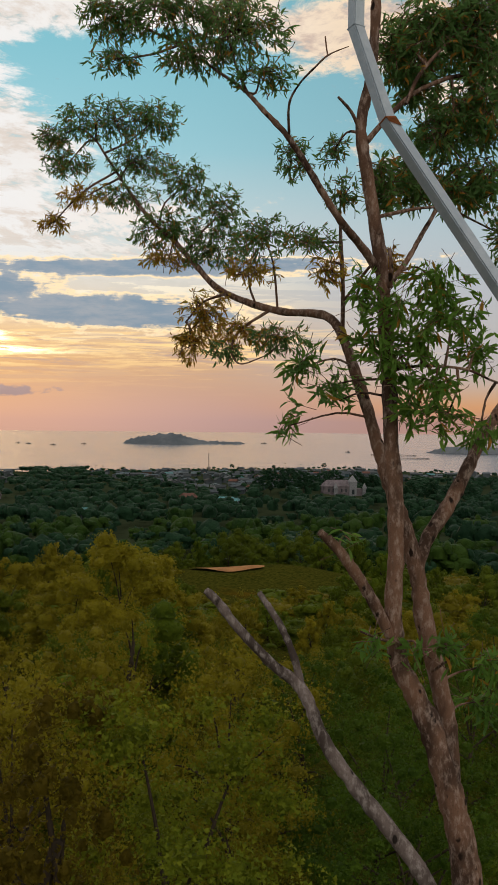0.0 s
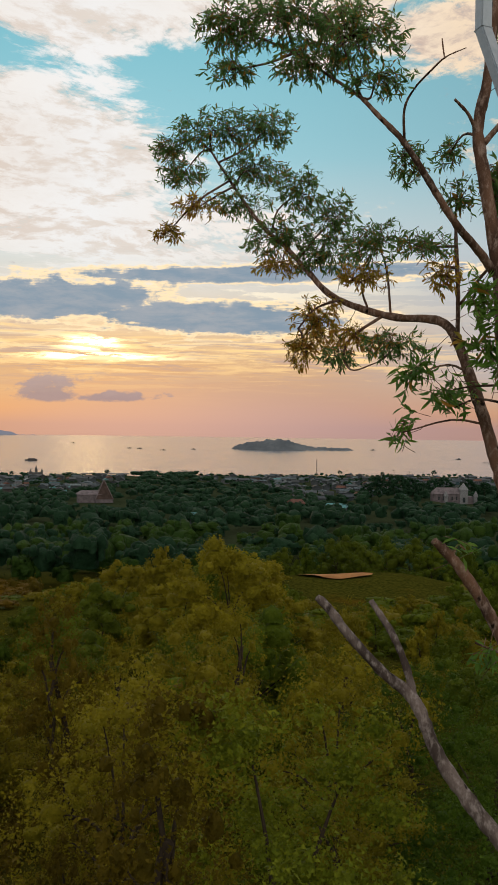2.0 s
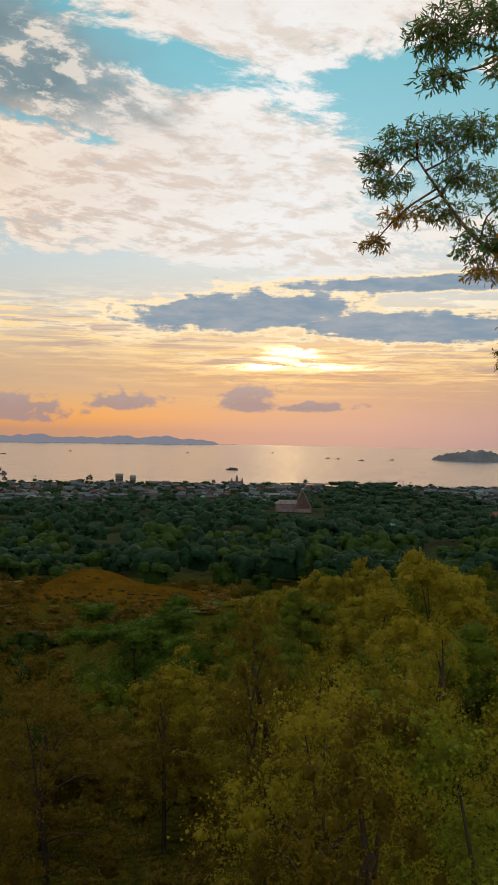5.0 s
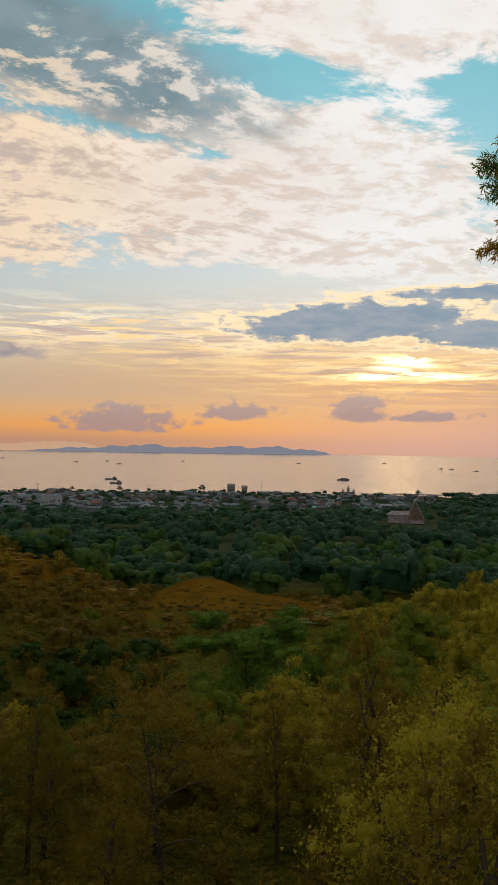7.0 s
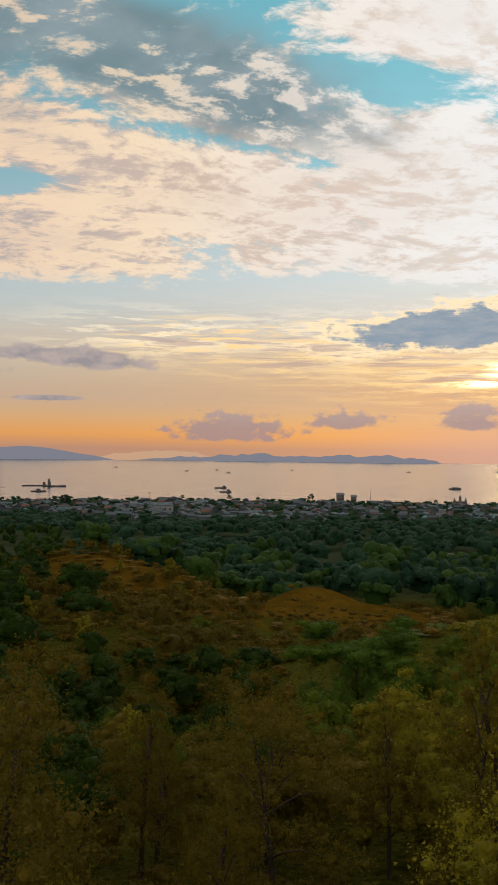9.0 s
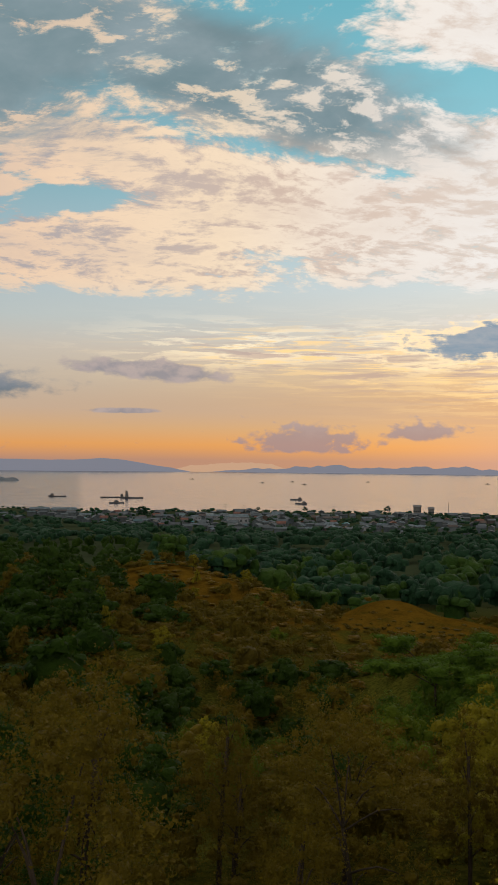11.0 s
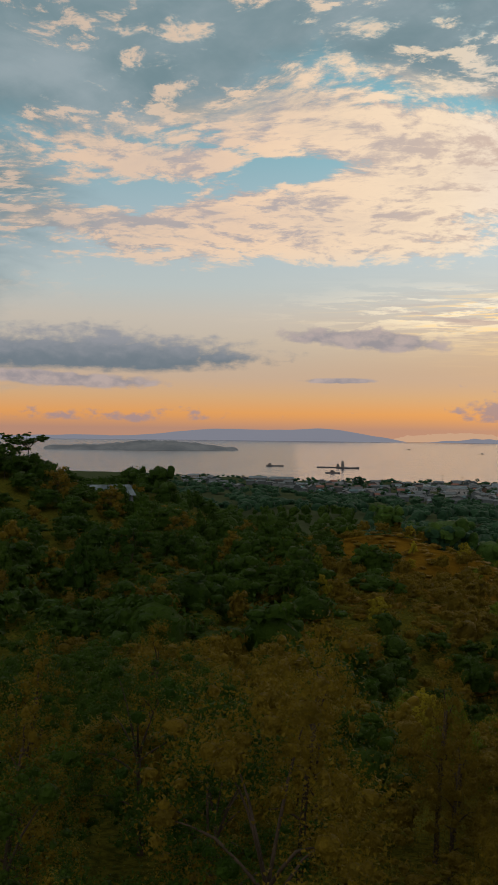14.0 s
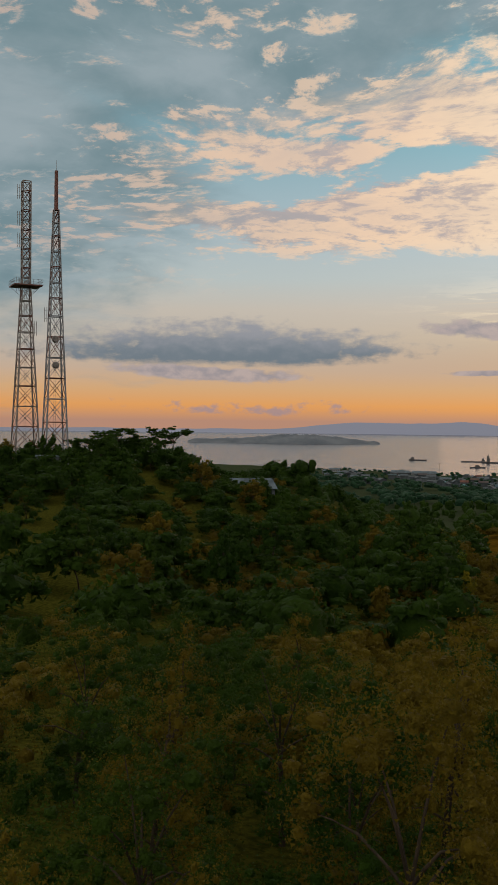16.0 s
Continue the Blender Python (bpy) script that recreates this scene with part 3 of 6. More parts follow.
def leafy(rng, lobes, n, size, ratio=0.9, flat=0.4, core=0.86, knobs=9, loose=0.5):
    """A crown: each lobe (x, y, z, rx, ry, rz) a knobbly body with leaf triangles standing in and off its skin."""
    lobes = np.asarray(lobes, float)
    unit, tri = BODY
    area = lobes[:, 3] * lobes[:, 4] + lobes[:, 3] * lobes[:, 5]
    share = np.maximum(1, (n * area / area.sum()).astype(int))
    pieces = []
    for b, m in zip(lobes, share):
        boss = rng.standard_normal((knobs, 3)) + (0, 0, 0.4)
        boss /= np.linalg.norm(boss, axis=1)[:, None]
        grow = rng.uniform(0.10, 0.42, knobs)

        def skin(d):
            return 0.80 + (grow * np.exp(-(1 - d @ boss.T) * 13.0)).max(1)

        v = unit * (skin(unit) * core * rng.uniform(0.88, 1.10, len(unit)))[:, None]
        pieces.append((v * b[3:] + b[:3], tri))
        d = rng.standard_normal((m, 3))
        d[:, 2] = np.where(rng.random(m) < flat, np.abs(d[:, 2]), d[:, 2])
        d /= np.linalg.norm(d, axis=1)[:, None]
        pos = b[:3] + d * b[3:] * (skin(d) * (core * 0.97 + (1.16 - core) * rng.random(m) ** 1.3))[:, None]
        normal = d / b[3:] + loose * rng.standard_normal((m, 3)) / b[3:].mean()
        along = rng.standard_normal((m, 3)) + np.array((0, 0, -0.6))
        q = size * (0.5 + 1.0 * rng.random(m))
        v, f = cards(rng, pos, normal, along, q, q * ratio, 0.2)
        pieces.append((v.reshape(-1, 4, 3)[:, 1:].reshape(-1, 3), np.arange(3 * m).reshape(m, 3)))
    return merged(pieces)


# ---- the land ----
def hump(x, y, az, d, high, wide, deep=None, turn=0.0):
    """A rounded hill at a bearing and distance."""
    c = at(az, d)
    dx, dy = x - c.x, y - c.y
    a = radians(az + turn)
    u, v = dx * math.cos(a) + dy * math.sin(a), -dx * math.sin(a) + dy * math.cos(a)
    return high * np.exp(-(u / wide) ** 2 - (v / (deep or wide)) ** 2)


def shore(az):
    """Distance of the waterline at a bearing."""
    return 1050 + 90 * np.exp(-((az + 4) / 9.0) ** 2) + 10 * np.sin(az * 0.9) + 6 * np.sin(az * 2.7) + np.where(az > 46, (az - 46) * 14, 0)


def land(x, y):
    x, y = np.asarray(x, float), np.asarray(y, float)
    d, az = np.hypot(x, y), np.degrees(np.arctan2(-x, y))
    z = np.interp(d, (0, 4, 9, 14, 30, 45, 70, 105, 150, 220, 320, 500, 750, 1000, 1120),
                  (51.5, 50.3, 48.3, 47.4, 46.4, 44.6, 42.5, 40.5, 31.5, 20.0, 11.0, 7.0, 4.5, 2.6, 2.0))
    # the bare-topped hills with their folds, the left-hand ridge with the towers, and the hollows between
    z = z + hump(x, y, 27.6, 186, 6.2, 11, 6, 6) + hump(x, y, 26.2, 167, 4.8, 12, 5.5, 8) + hump(x, y, 27.5, 151, 3.0, 14, 4.5, -5) + hump(x, y, 40.5, 212, 11.0, 20, 24) + hump(x, y, 36, 186, 3.8, 12, 14) + hump(x, y, 33, 166, 1.4, 8, 12)
    z = z + hump(x, y, 74, 215, 25.0, 85, 80) + hump(x, y, 56, 310, 23.0, 44, 60) + hump(x, y, 62.5, 195, 6.0, 20, 26)
    z = z - hump(x, y, 34, 70, 8.0, 12, 26) - hump(x, y, 54, 95, 5.0, 26, 32) + hump(x, y, -2, 112, 2.0, 9, 14) + hump(x, y, 4.4, 108, 0.9, 5, 10) - hump(x, y, 12, 125, 2.0, 14, 14) - hump(x, y, 28, 118, 5.0, 22, 20) - hump(x, y, 31.3, 178, 2.5, 5, 14) + hump(x, y, -2.3, 640, 9.0, 28, 40)
    z = z + 0.5 * np.sin(x * 0.11 + 1.3 * np.sin(y * 0.05)) * np.sin(y * 0.09) * np.clip(d / 60, 0, 1)
    s = shore(az)
    sea_side = (az > -24) & (az < 92)
    z = np.where(sea_side & (d > s), np.maximum(-3.0, 1.2 - (d - s) * 0.08), z)
    behind = np.clip((np.abs(az - 34) - 62) / 40, 0, 1)
    return z * (1 - behind) + behind * np.maximum(z, 46)


def build_ground():
    azs = np.radians(np.concatenate([np.arange(-30, 95, 0.5), np.arange(95, 330, 5)]))
    ds = np.concatenate([[0.5], np.geomspace(2.5, 1000, 130), np.arange(1010, 1330, 8), np.geomspace(1340, 4950, 14)])
    A, D = np.meshgrid(azs, ds)
    x, y = -D * np.sin(A), D * np.cos(A)
    v = np.stack([x, y, land(x, y)], -1).reshape(-1, 3)
    r, c = len(ds), len(azs)
    i, j = np.meshgrid(np.arange(r - 1), np.arange(c), indexing="ij")
    k = (j + 1) % c
    f = np.stack([i * c + j, (i + 1) * c + j, (i + 1) * c + k, i * c + k], -1).reshape(-1, 4)
    me = mesh_of("ground", v, f[:, ::-1], M_GROUND, True)
    tagged(new("ground", me), "dry grass and scrub covered slopes running down to the coast", "ground", kind="structure")


def build_sea():
    azs = np.radians(np.arange(-40, 110.1, 2))
    ds = np.concatenate([np.linspace(900, 1500, 13), np.geomspace(1600, 4900, 24)])
    A, D = np.meshgrid(azs, ds)
    v = np.stack([-D * np.sin(A), D * np.cos(A), 0 * A], -1).reshape(-1, 3)
    r, c = len(ds), len(azs)
    i, j = np.meshgrid(np.arange(r - 1), np.arange(c - 1), indexing="ij")
    f = np.stack([i * c + j, (i + 1) * c + j, (i + 1) * c + j + 1, i * c + j + 1], -1).reshape(-1, 4)
    me = mesh_of("sea", v, f[:, ::-1], M_SEA)
    tagged(new("water", me), "calm pinkish evening sea with a sun glint", "sea", kind="structure")


build_ground()
build_sea()


def ridge(name, az0, az1, d, deep, profile, mat, label, cat, rough=1.0, kind="", steps=120):
    """Land that rises from the sea: profile(u) gives its height along u = 0..1; deep is its breadth away from the hilltop."""
    u = np.linspace(0, 1, steps)
    h = np.maximum(0.0, np.array([profile(a) for a in u]))
    rows = []
    for k, w in enumerate((0.0, 0.16, 0.36, 0.5, 0.68, 0.86, 1.0)):
        lift = math.sin(math.pi * w) ** 0.8
        pts = []
        for a, hh in zip(u, h):
            p = at(az0 + (az1 - az0) * a, d + deep * (w - 0.5) * (0.35 + 0.65 * math.sin(math.pi * min(max(a, 0.02), 0.98)) ** 0.5))
            bump = rough * noise.noise((a * 40, w * 5, d * 0.01)) * lift
            pts.append((p.x, p.y, -1.0 + (hh + 1.0 + bump) * lift))
        rows.append(pts)
    v = np.array(rows).reshape(-1, 3)
    i, j = np.meshgrid(np.arange(6), np.arange(steps - 1), indexing="ij")
    f = np.stack([i * steps + j, i * steps + j + 1, (i + 1) * steps + j + 1, (i + 1) * steps + j], -1).reshape(-1, 4)
    ob = new(name, mesh_of(name, v, f, mat, True))
    return tagged(ob, label, cat, kind=kind)


def bell(u, c, w):
    return math.exp(-((u - c) / w) ** 2)


def ends(u, a=0.1):
    return min(1.0, u / a, (1 - u) / a)


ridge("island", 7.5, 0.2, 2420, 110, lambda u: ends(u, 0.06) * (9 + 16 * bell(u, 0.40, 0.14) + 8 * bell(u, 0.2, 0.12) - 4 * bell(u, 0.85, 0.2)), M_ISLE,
      "low wooded island, haze painted in as grey-blue", "island", 5.0)
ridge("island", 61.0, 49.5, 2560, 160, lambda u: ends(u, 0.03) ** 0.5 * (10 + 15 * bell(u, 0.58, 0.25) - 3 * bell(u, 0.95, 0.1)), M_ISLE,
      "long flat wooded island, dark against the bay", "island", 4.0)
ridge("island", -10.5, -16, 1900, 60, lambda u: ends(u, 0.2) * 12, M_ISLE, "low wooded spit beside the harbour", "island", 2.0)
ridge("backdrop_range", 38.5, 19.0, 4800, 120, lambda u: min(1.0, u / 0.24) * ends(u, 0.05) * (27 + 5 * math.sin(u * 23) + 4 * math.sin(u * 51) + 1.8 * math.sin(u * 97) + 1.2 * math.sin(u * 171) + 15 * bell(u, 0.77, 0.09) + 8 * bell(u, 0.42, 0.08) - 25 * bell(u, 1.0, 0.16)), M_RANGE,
      "distant mountain range across the bay, with painted blue haze", "mountains", 4.0, "structure", 220)
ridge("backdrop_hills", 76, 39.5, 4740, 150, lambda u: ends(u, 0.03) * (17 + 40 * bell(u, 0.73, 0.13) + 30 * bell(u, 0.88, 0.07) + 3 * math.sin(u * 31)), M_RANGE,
      "long distant hills across the bay, with painted blue haze", "mountains", 4.0, "structure", 260)
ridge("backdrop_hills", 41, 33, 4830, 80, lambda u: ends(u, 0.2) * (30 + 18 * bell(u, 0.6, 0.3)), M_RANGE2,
      "faint mountain behind the range, with painted peach haze", "mountains", 4.0, "structure")


# ---- woods ----
def forest_tree(seed, tall, wide, mat, leaves, leaf, shape="round", bark=None, lean=0.0):
    """A tree: an Empty at the foot, a trunk with limbs, a crown of small leaf clumps."""
    rng = np.random.default_rng(seed)
    root = new("tree")
    pieces, lobes = [], []
    stem = tall * {"tall": 0.75, "flat": 0.60}.get(shape, 0.45)
    top = np.array((rng.normal(0, 0.05 * tall) + lean, rng.normal(0, 0.05 * tall), stem))
    r0 = 0.012 * tall
    pieces.append(tube([(0, 0, -0.4, r0 * 1.2), (top[0] * 0.3, top[1] * 0.3, stem * 0.5, r0), (*top, r0 * 0.7)], 7, 6, 0.05, seed))
    if shape == "flat":
        for k in range(13):
            a, rr = 2.4 * k, wide * (0.10 + 0.36 * math.sqrt((k + 0.5) / 13)) * rng.uniform(0.8, 1.2)
            p = np.array((rr * math.cos(a), rr * math.sin(a), tall * rng.uniform(0.76, 0.97) - 0.12 * rr))
            lobes.append((*p, wide * 0.18, wide * 0.18, wide * 0.08))
            pieces.append(tube([(*top, r0 * 0.5), (*((top + p) / 2 + (0, 0, 0.06 * tall)), r0 * 0.35), (*p, r0 * 0.12)], 6, 5, 0.05, seed + k))
    else:
        count = 9 if shape == "round" else 10
        for k in range(count):
            a = 2.4 * k + rng.normal(0, 0.3)
            h = (k + 0.5) / count
            if shape == "round":
                rr, zz = wide * 0.36 * math.sin(math.pi * (0.18 + 0.75 * h)), tall * (0.38 + 0.52 * h)
                size = wide * (0.20 + 0.07 * rng.random())
                lobe = (size, size, size * 0.8)
            else:
                rr, zz = wide * 0.30 * (1.1 - h), tall * (0.22 + 0.68 * h)
                size = wide * (0.13 + 0.15 * (1 - h))
                lobe = (size, size, size * 1.5)
            if shape == "bushy":
                rr, zz = wide * 0.34 * math.sin(math.pi * (0.30 + 0.62 * h)), tall * (0.16 + 0.70 * h)
                size = wide * (0.19 + 0.07 * rng.random())
                lobe = (size, size, size * 0.85)
            p = np.array((rr * math.cos(a) + top[0] * h, rr * math.sin(a) + top[1] * h, zz))
            lobes.append((*p, *lobe))
            f = np.array((top[0] * min(1, 0.4 + h), top[1] * min(1, 0.4 + h), min(stem, zz * 0.8)))
            pieces.append(tube([(*f, r0 * 0.45), (*((f + p) / 2 + (0, 0, 0.04 * tall)), r0 * 0.3), (*p, r0 * 0.1)], 5, 5, 0.05, seed + k))
    v, f = merged(pieces)
    child("trunk", mesh_of("trunk", v, f, bark or M_FBARK, True), root)
    near = leaf < 0.16
    v, f = leafy(rng, clumps(rng, lobes, 6 if near else 4), leaves, leaf, 0.75 if near else 0.8, 0.45, 0.26 if near else 0.68, 7, 0.7)
    child("crown", mesh_of("crown", v, f, mat, True), root)
    return root


def set_at(root, az, d, scale=1.0, turn=0.0, squash=1.0, sink=0.0):
    p = at(az, d)
    p.z = float(land(p.x, p.y)) - sink
    root.matrix_basis = pose(*p, 0, 0, turn) @ Matrix.Diagonal((scale, scale, scale * squash, 1))
    return root


def copy_at(proto, az, d, scale, turn, squash=1.0):
    p = at(az, d)
    return set_at(copy_thing(proto, pose(*p)), az, d, scale, turn, squash)


rng = np.random.default_rng(5)
# skyline of the near slope's treetops by bearing, in degrees below level
CAP_AZ = (-30, -10, -6, 0, 4, 5.0, 6, 7.5, 9.5, 11.5, 13, 16, 18, 22, 25, 30, 36, 40, 50, 58, 64, 80)
CAP_EL = (-8.6, -8.3, -8.9, -9.9, -9.4, -8.0, -6.8, -6.4, -6.6, -7.4, -8.6, -8.7, -9.5, -10.4, -13.2, -13.4, -12.0, -9.8, -9.4, -9.6, -8.8, -9.0)


def scatter(az0, az1, d0, d1, count, gap, skip=None):
    """Bearings and distances over a sector, no two closer than gap."""
    out, xy = [], np.zeros((0, 2))
    for _ in range(count * 25):
        if len(out) == count:
            break
        az, d = rng.uniform(az0, az1), math.sqrt(rng.uniform(d0 * d0, d1 * d1))
        p = np.array(at(az, d)[:2])
        if (len(xy) and np.min(np.sum((xy - p) ** 2, 1)) < gap * gap) or (skip and skip(az, d)):
            continue
        out.append((az, d))
        xy = np.vstack([xy, p])
    return out


def room(az, d):
    """Height free for a tree under the near skyline."""
    p = at(az, d)
    return EYE + d * math.tan(radians(float(np.interp(az, CAP_AZ, CAP_EL)))) - float(land(p.x, p.y))


def plant(kinds, places, group, size=(0.8, 1.2), capped=True, least=0.6):
    """Copies of the prototype trees, each a thing."""
    for az, d in places:
        proto, tall = kinds[rng.integers(len(kinds))]
        s = rng.uniform(*size)
        if capped:
            s = min(s, room(az, d) / tall * rng.uniform(least, 1.0))
        if s > 0.3:
            tagged(copy_at(proto, az, d, s, rng.uniform(0, 360), rng.uniform(0.9, 1.1)), group=group)


def thicket(name, places, mat, label, leaves, leaf, tall, wide, capped=True):
    """Many bushy crowns that nobody could count, as one mass."""
    pieces = []
    for az, d in places:
        p = at(az, d)
        z = float(land(p.x, p.y))
        h, w = rng.uniform(*tall), rng.uniform(*wide)
        if capped:
            h = min(h, room(az, d) * rng.uniform(0.45, 0.85))
        if h < 0.35:
            continue
        lobes = [(0, 0, h * 0.44, w * 0.36, w * 0.36, h * 0.44)]
        for k in range(13 if leaves > 400 else 5):
            a, q = rng.uniform(0, 6.28), rng.uniform(0.10, 0.40)
            top = (0.98 - 2.3 * q * q) * rng.uniform(0.62, 1.0) - 0.12
            lobes.append((w * q * math.cos(a), w * q * math.sin(a), h * top, w * rng.uniform(0.10, 0.17), w * rng.uniform(0.10, 0.17), h * rng.uniform(0.09, 0.15)))
        v, f = leafy(rng, lobes, leaves, leaf * rng.uniform(0.85, 1.15), 0.85, 0.5, 0.36 if leaf < 0.1 else 0.52 if leaf < 0.25 else 0.78, 7, 0.55)
        pieces.append((v + np.array((p.x, p.y, z)), f))
    v, f = merged(pieces)
    tagged(new(name, mesh_of(name, v, f, mat, True)), label, "woods", kind="stuff")


def split(places, share):
    """Two lots of places, the first with a share of them."""
    pick = [rng.random() < share for _ in places]
    return [q for q, k in zip(places, pick) if k], [q for q, k in zip(places, pick) if not k]


def proto(seed, tall, wide, mat, leaves, leaf, shape, label):
    t = forest_tree(seed, tall, wide, mat, leaves, leaf, shape)
    tagged(t, label, "tree", "trees on the slope")
    return t


near_kinds = [(proto(11, 7.0, 4.8, M_OLIVE, 12500, 0.078, "tall", "feathery olive-brown tree on the near slope"), 7.0),
              (proto(12, 6.2, 5.2, M_OLIVE, 12500, 0.078, "bushy", "rounded olive-brown tree on the near slope"), 6.2),
              (proto(13, 7.5, 4.8, M_OLIVE, 12500, 0.078, "tall", "slender olive tree with an uneven top"), 7.5)]
sunny_kinds = [(proto(15, 7.0, 4.8, M_YELLOW, 12500, 0.078, "tall", "feathery yellow-olive tree on the near slope"), 7.0),
               (proto(16, 6.2, 5.2, M_YELLOW, 12500, 0.078, "bushy", "rounded yellow-olive tree on the near slope"), 6.2)]
mid_kinds = [(proto(21, 8.0, 7.0, M_OLIVE, 2200, 0.34, "bushy", "rounded olive tree on the hillside"), 8.0),
             (proto(22, 9.0, 8.0, M_GREEN, 2200, 0.36, "round", "broad dark green tree on the hillside"), 9.0),
             (proto(23, 8.5, 6.0, M_GREEN, 2200, 0.34, "tall", "upright green tree on the hillside"), 8.5),
             (proto(24, 7.0, 7.5, M_GREEN, 2200, 0.34, "bushy", "low spreading green tree on the hillside"), 7.0)]
moss_kinds = [(proto(27, 7.5, 7.4, M_MOSS, 4600, 0.22, "bushy", "rounded moss-green tree on the slope"), 7.5),
              (proto(28, 8.2, 5.6, M_MOSS, 4600, 0.22, "tall", "upright moss-green tree on the slope"), 8.2)]
crest_kinds = [(proto(25, 8.0, 7.0, M_YELLOW, 4600, 0.24, "bushy", "rounded yellow-olive tree on the crest"), 8.0),
               (proto(26, 8.5, 6.0, M_YELLOW, 4600, 0.24, "tall", "upright yellow-olive tree on the crest"), 8.5)]
for i, (t, h) in enumerate(near_kinds + sunny_kinds):
    set_at(t, (38.0, 47.0, 56.0, 13.0, 17.5)[i], (27, 32, 35, 24, 27)[i], 0.8, 40 * i)
for i, (t, h) in enumerate(mid_kinds + crest_kinds + moss_kinds):
    set_at(t, (52, 66.0, 69.0, 50.0, 14.0, 12.0, 5.8, -8.0)[i], (180, 180, 190, 230, 66, 74, 34, 70)[i], 0.75, 40 * i)
shade_kind = [(proto(17, 6.6, 5.0, M_SHADE, 12500, 0.078, "bushy", "bushy dark green tree on the near slope"), 6.6)]
set_at(shade_kind[0][0], -9.0, 17, 0.9)
dusk_kinds = [(proto(18, 6.4, 5.0, M_GREEN, 12500, 0.078, "bushy", "dark green feathery tree on the near slope"), 6.4)]
set_at(dusk_kinds[0][0], 62.0, 24, 0.9)
plant(shade_kind, scatter(-15, -1, 13, 30, 9, 3.2), "trees on the slope", (0.75, 1.1))
plant(sunny_kinds, scatter(-1, 15, 12.5, 32, 15, 3.2, lambda az, d: az < 6.5 and d < 14.5), "trees on the slope", (0.75, 1.2), True, 0.5)
plant(near_kinds, scatter(15, 50, 10.0, 33, 32, 3.6), "trees on the slope", (0.75, 1.2), True, 0.5)
plant(near_kinds[:1] + 2 * dusk_kinds, scatter(50, 76, 10.0, 33, 22, 3.6), "trees on the slope", (0.75, 1.2), True, 0.5)
plant(crest_kinds, scatter(4.6, 20, 46, 96, 34, 5.4), "trees on the slope", (0.6, 1.2), True, 0.5)
plant(crest_kinds + moss_kinds, scatter(-15, 4.6, 52, 94, 30, 5.0, lambda az, d: -5 < az and d > 84), "trees on the slope", (0.5, 0.95), True, 0.6)
plant(moss_kinds, scatter(-15, -5.5, 92, 150, 18, 6.0), "trees on the slope", (0.6, 1.1), True, 0.8)
plant(moss_kinds, scatter(3.4, 18, 34, 62, 12, 6.0), "trees on the slope", (0.5, 0.9), True, 0.6)
plant(moss_kinds + crest_kinds, scatter(18, 40, 36, 66, 16, 6.0), "trees on the slope", (0.4, 0.7), True, 0.6)
for az, d, s in ((1.2, 138, 1.05), (-0.4, 132, 0.85), (-1.6, 142, 1.15), (-3.2, 136, 1.1), (3.0, 141, 0.9), (4.3, 130, 0.8), (-4.6, 128, 0.9), (-6.4, 133, 1.0), (0.4, 150, 1.2)):
    tagged(copy_at(moss_kinds[int(d) % 2][0], az, d, s, 40 * az, 1.0), group="trees on the slope")
plant(crest_kinds + moss_kinds, scatter(22, 46, 70, 230, 24, 7.0, lambda az, d: 20 < az < 34 and 95 < d < 198), "trees on the slope", (0.25, 0.5), False)
plant(mid_kinds, scatter(46, 76, 80, 260, 80, 7.0, lambda az, d: 55.3 < az < 59.3 and 185 < d < 218), "trees on the slope", (0.5, 0.85), False)
thicket("undergrowth", scatter(14, 50, 7.0, 30, 74, 1.9), M_OLIVE, "olive-brown undergrowth between the near trees", 1100, 0.085, (1.4, 3.0), (1.8, 3.0))
thicket("dark_undergrowth", scatter(50, 78, 7.0, 30, 50, 1.9), M_GREEN, "dark green undergrowth between the near trees", 1100, 0.085, (1.4, 3.0), (1.8, 3.0))
thicket("green_undergrowth", scatter(-16, 14, 9.5, 30, 60, 1.9), M_MOSS, "green undergrowth between the near trees", 1100, 0.085, (1.4, 3.0), (1.8, 3.0))
sunny, mossy = split(scatter(-16, 24, 26, 60, 96, 3.8), 0.62)
thicket("sunny_thicket", sunny, M_YELLOW, "dense yellow-olive scrub trees filling the near slope", 2000, 0.14, (3.2, 6.5), (3.6, 5.8))
thicket("mossy_thicket", mossy, M_MOSS, "rounded green scrub trees among the yellow ones", 2000, 0.14, (2.8, 5.8), (3.4, 5.8))
places = scatter(24, 74, 28, 64, 150, 3.7)
browns = [q for q in places if rng.random() < np.interp(q[0], (44, 60), (0.78, 0.42))]
deeps = [q for q in places if q not in browns]
thicket("slope_thicket", browns, M_OLIVE, "dense olive-brown scrub trees filling the near slope", 1800, 0.14, (3.2, 6.5), (3.8, 5.8))
thicket("shady_thicket", deeps, M_GREEN, "dark green scrub in the gaps of the near slope", 1500, 0.14, (2.6, 5.0), (3.4, 5.4))
sunny, mossy = split(scatter(-16, 24, 60, 165, 260, 4.0, lambda az, d: -5 < az < 5 and d > 84), 0.5)
thicket("hollow_thicket", sunny, M_YELLOW, "olive scrub in the hollow below the slope", 700, 0.32, (2.0, 4.8), (3.4, 6.2))
thicket("hollow_woods", mossy, M_MOSS, "green scrub trees in the hollow below the slope", 700, 0.32, (2.2, 5.4), (3.8, 6.6))
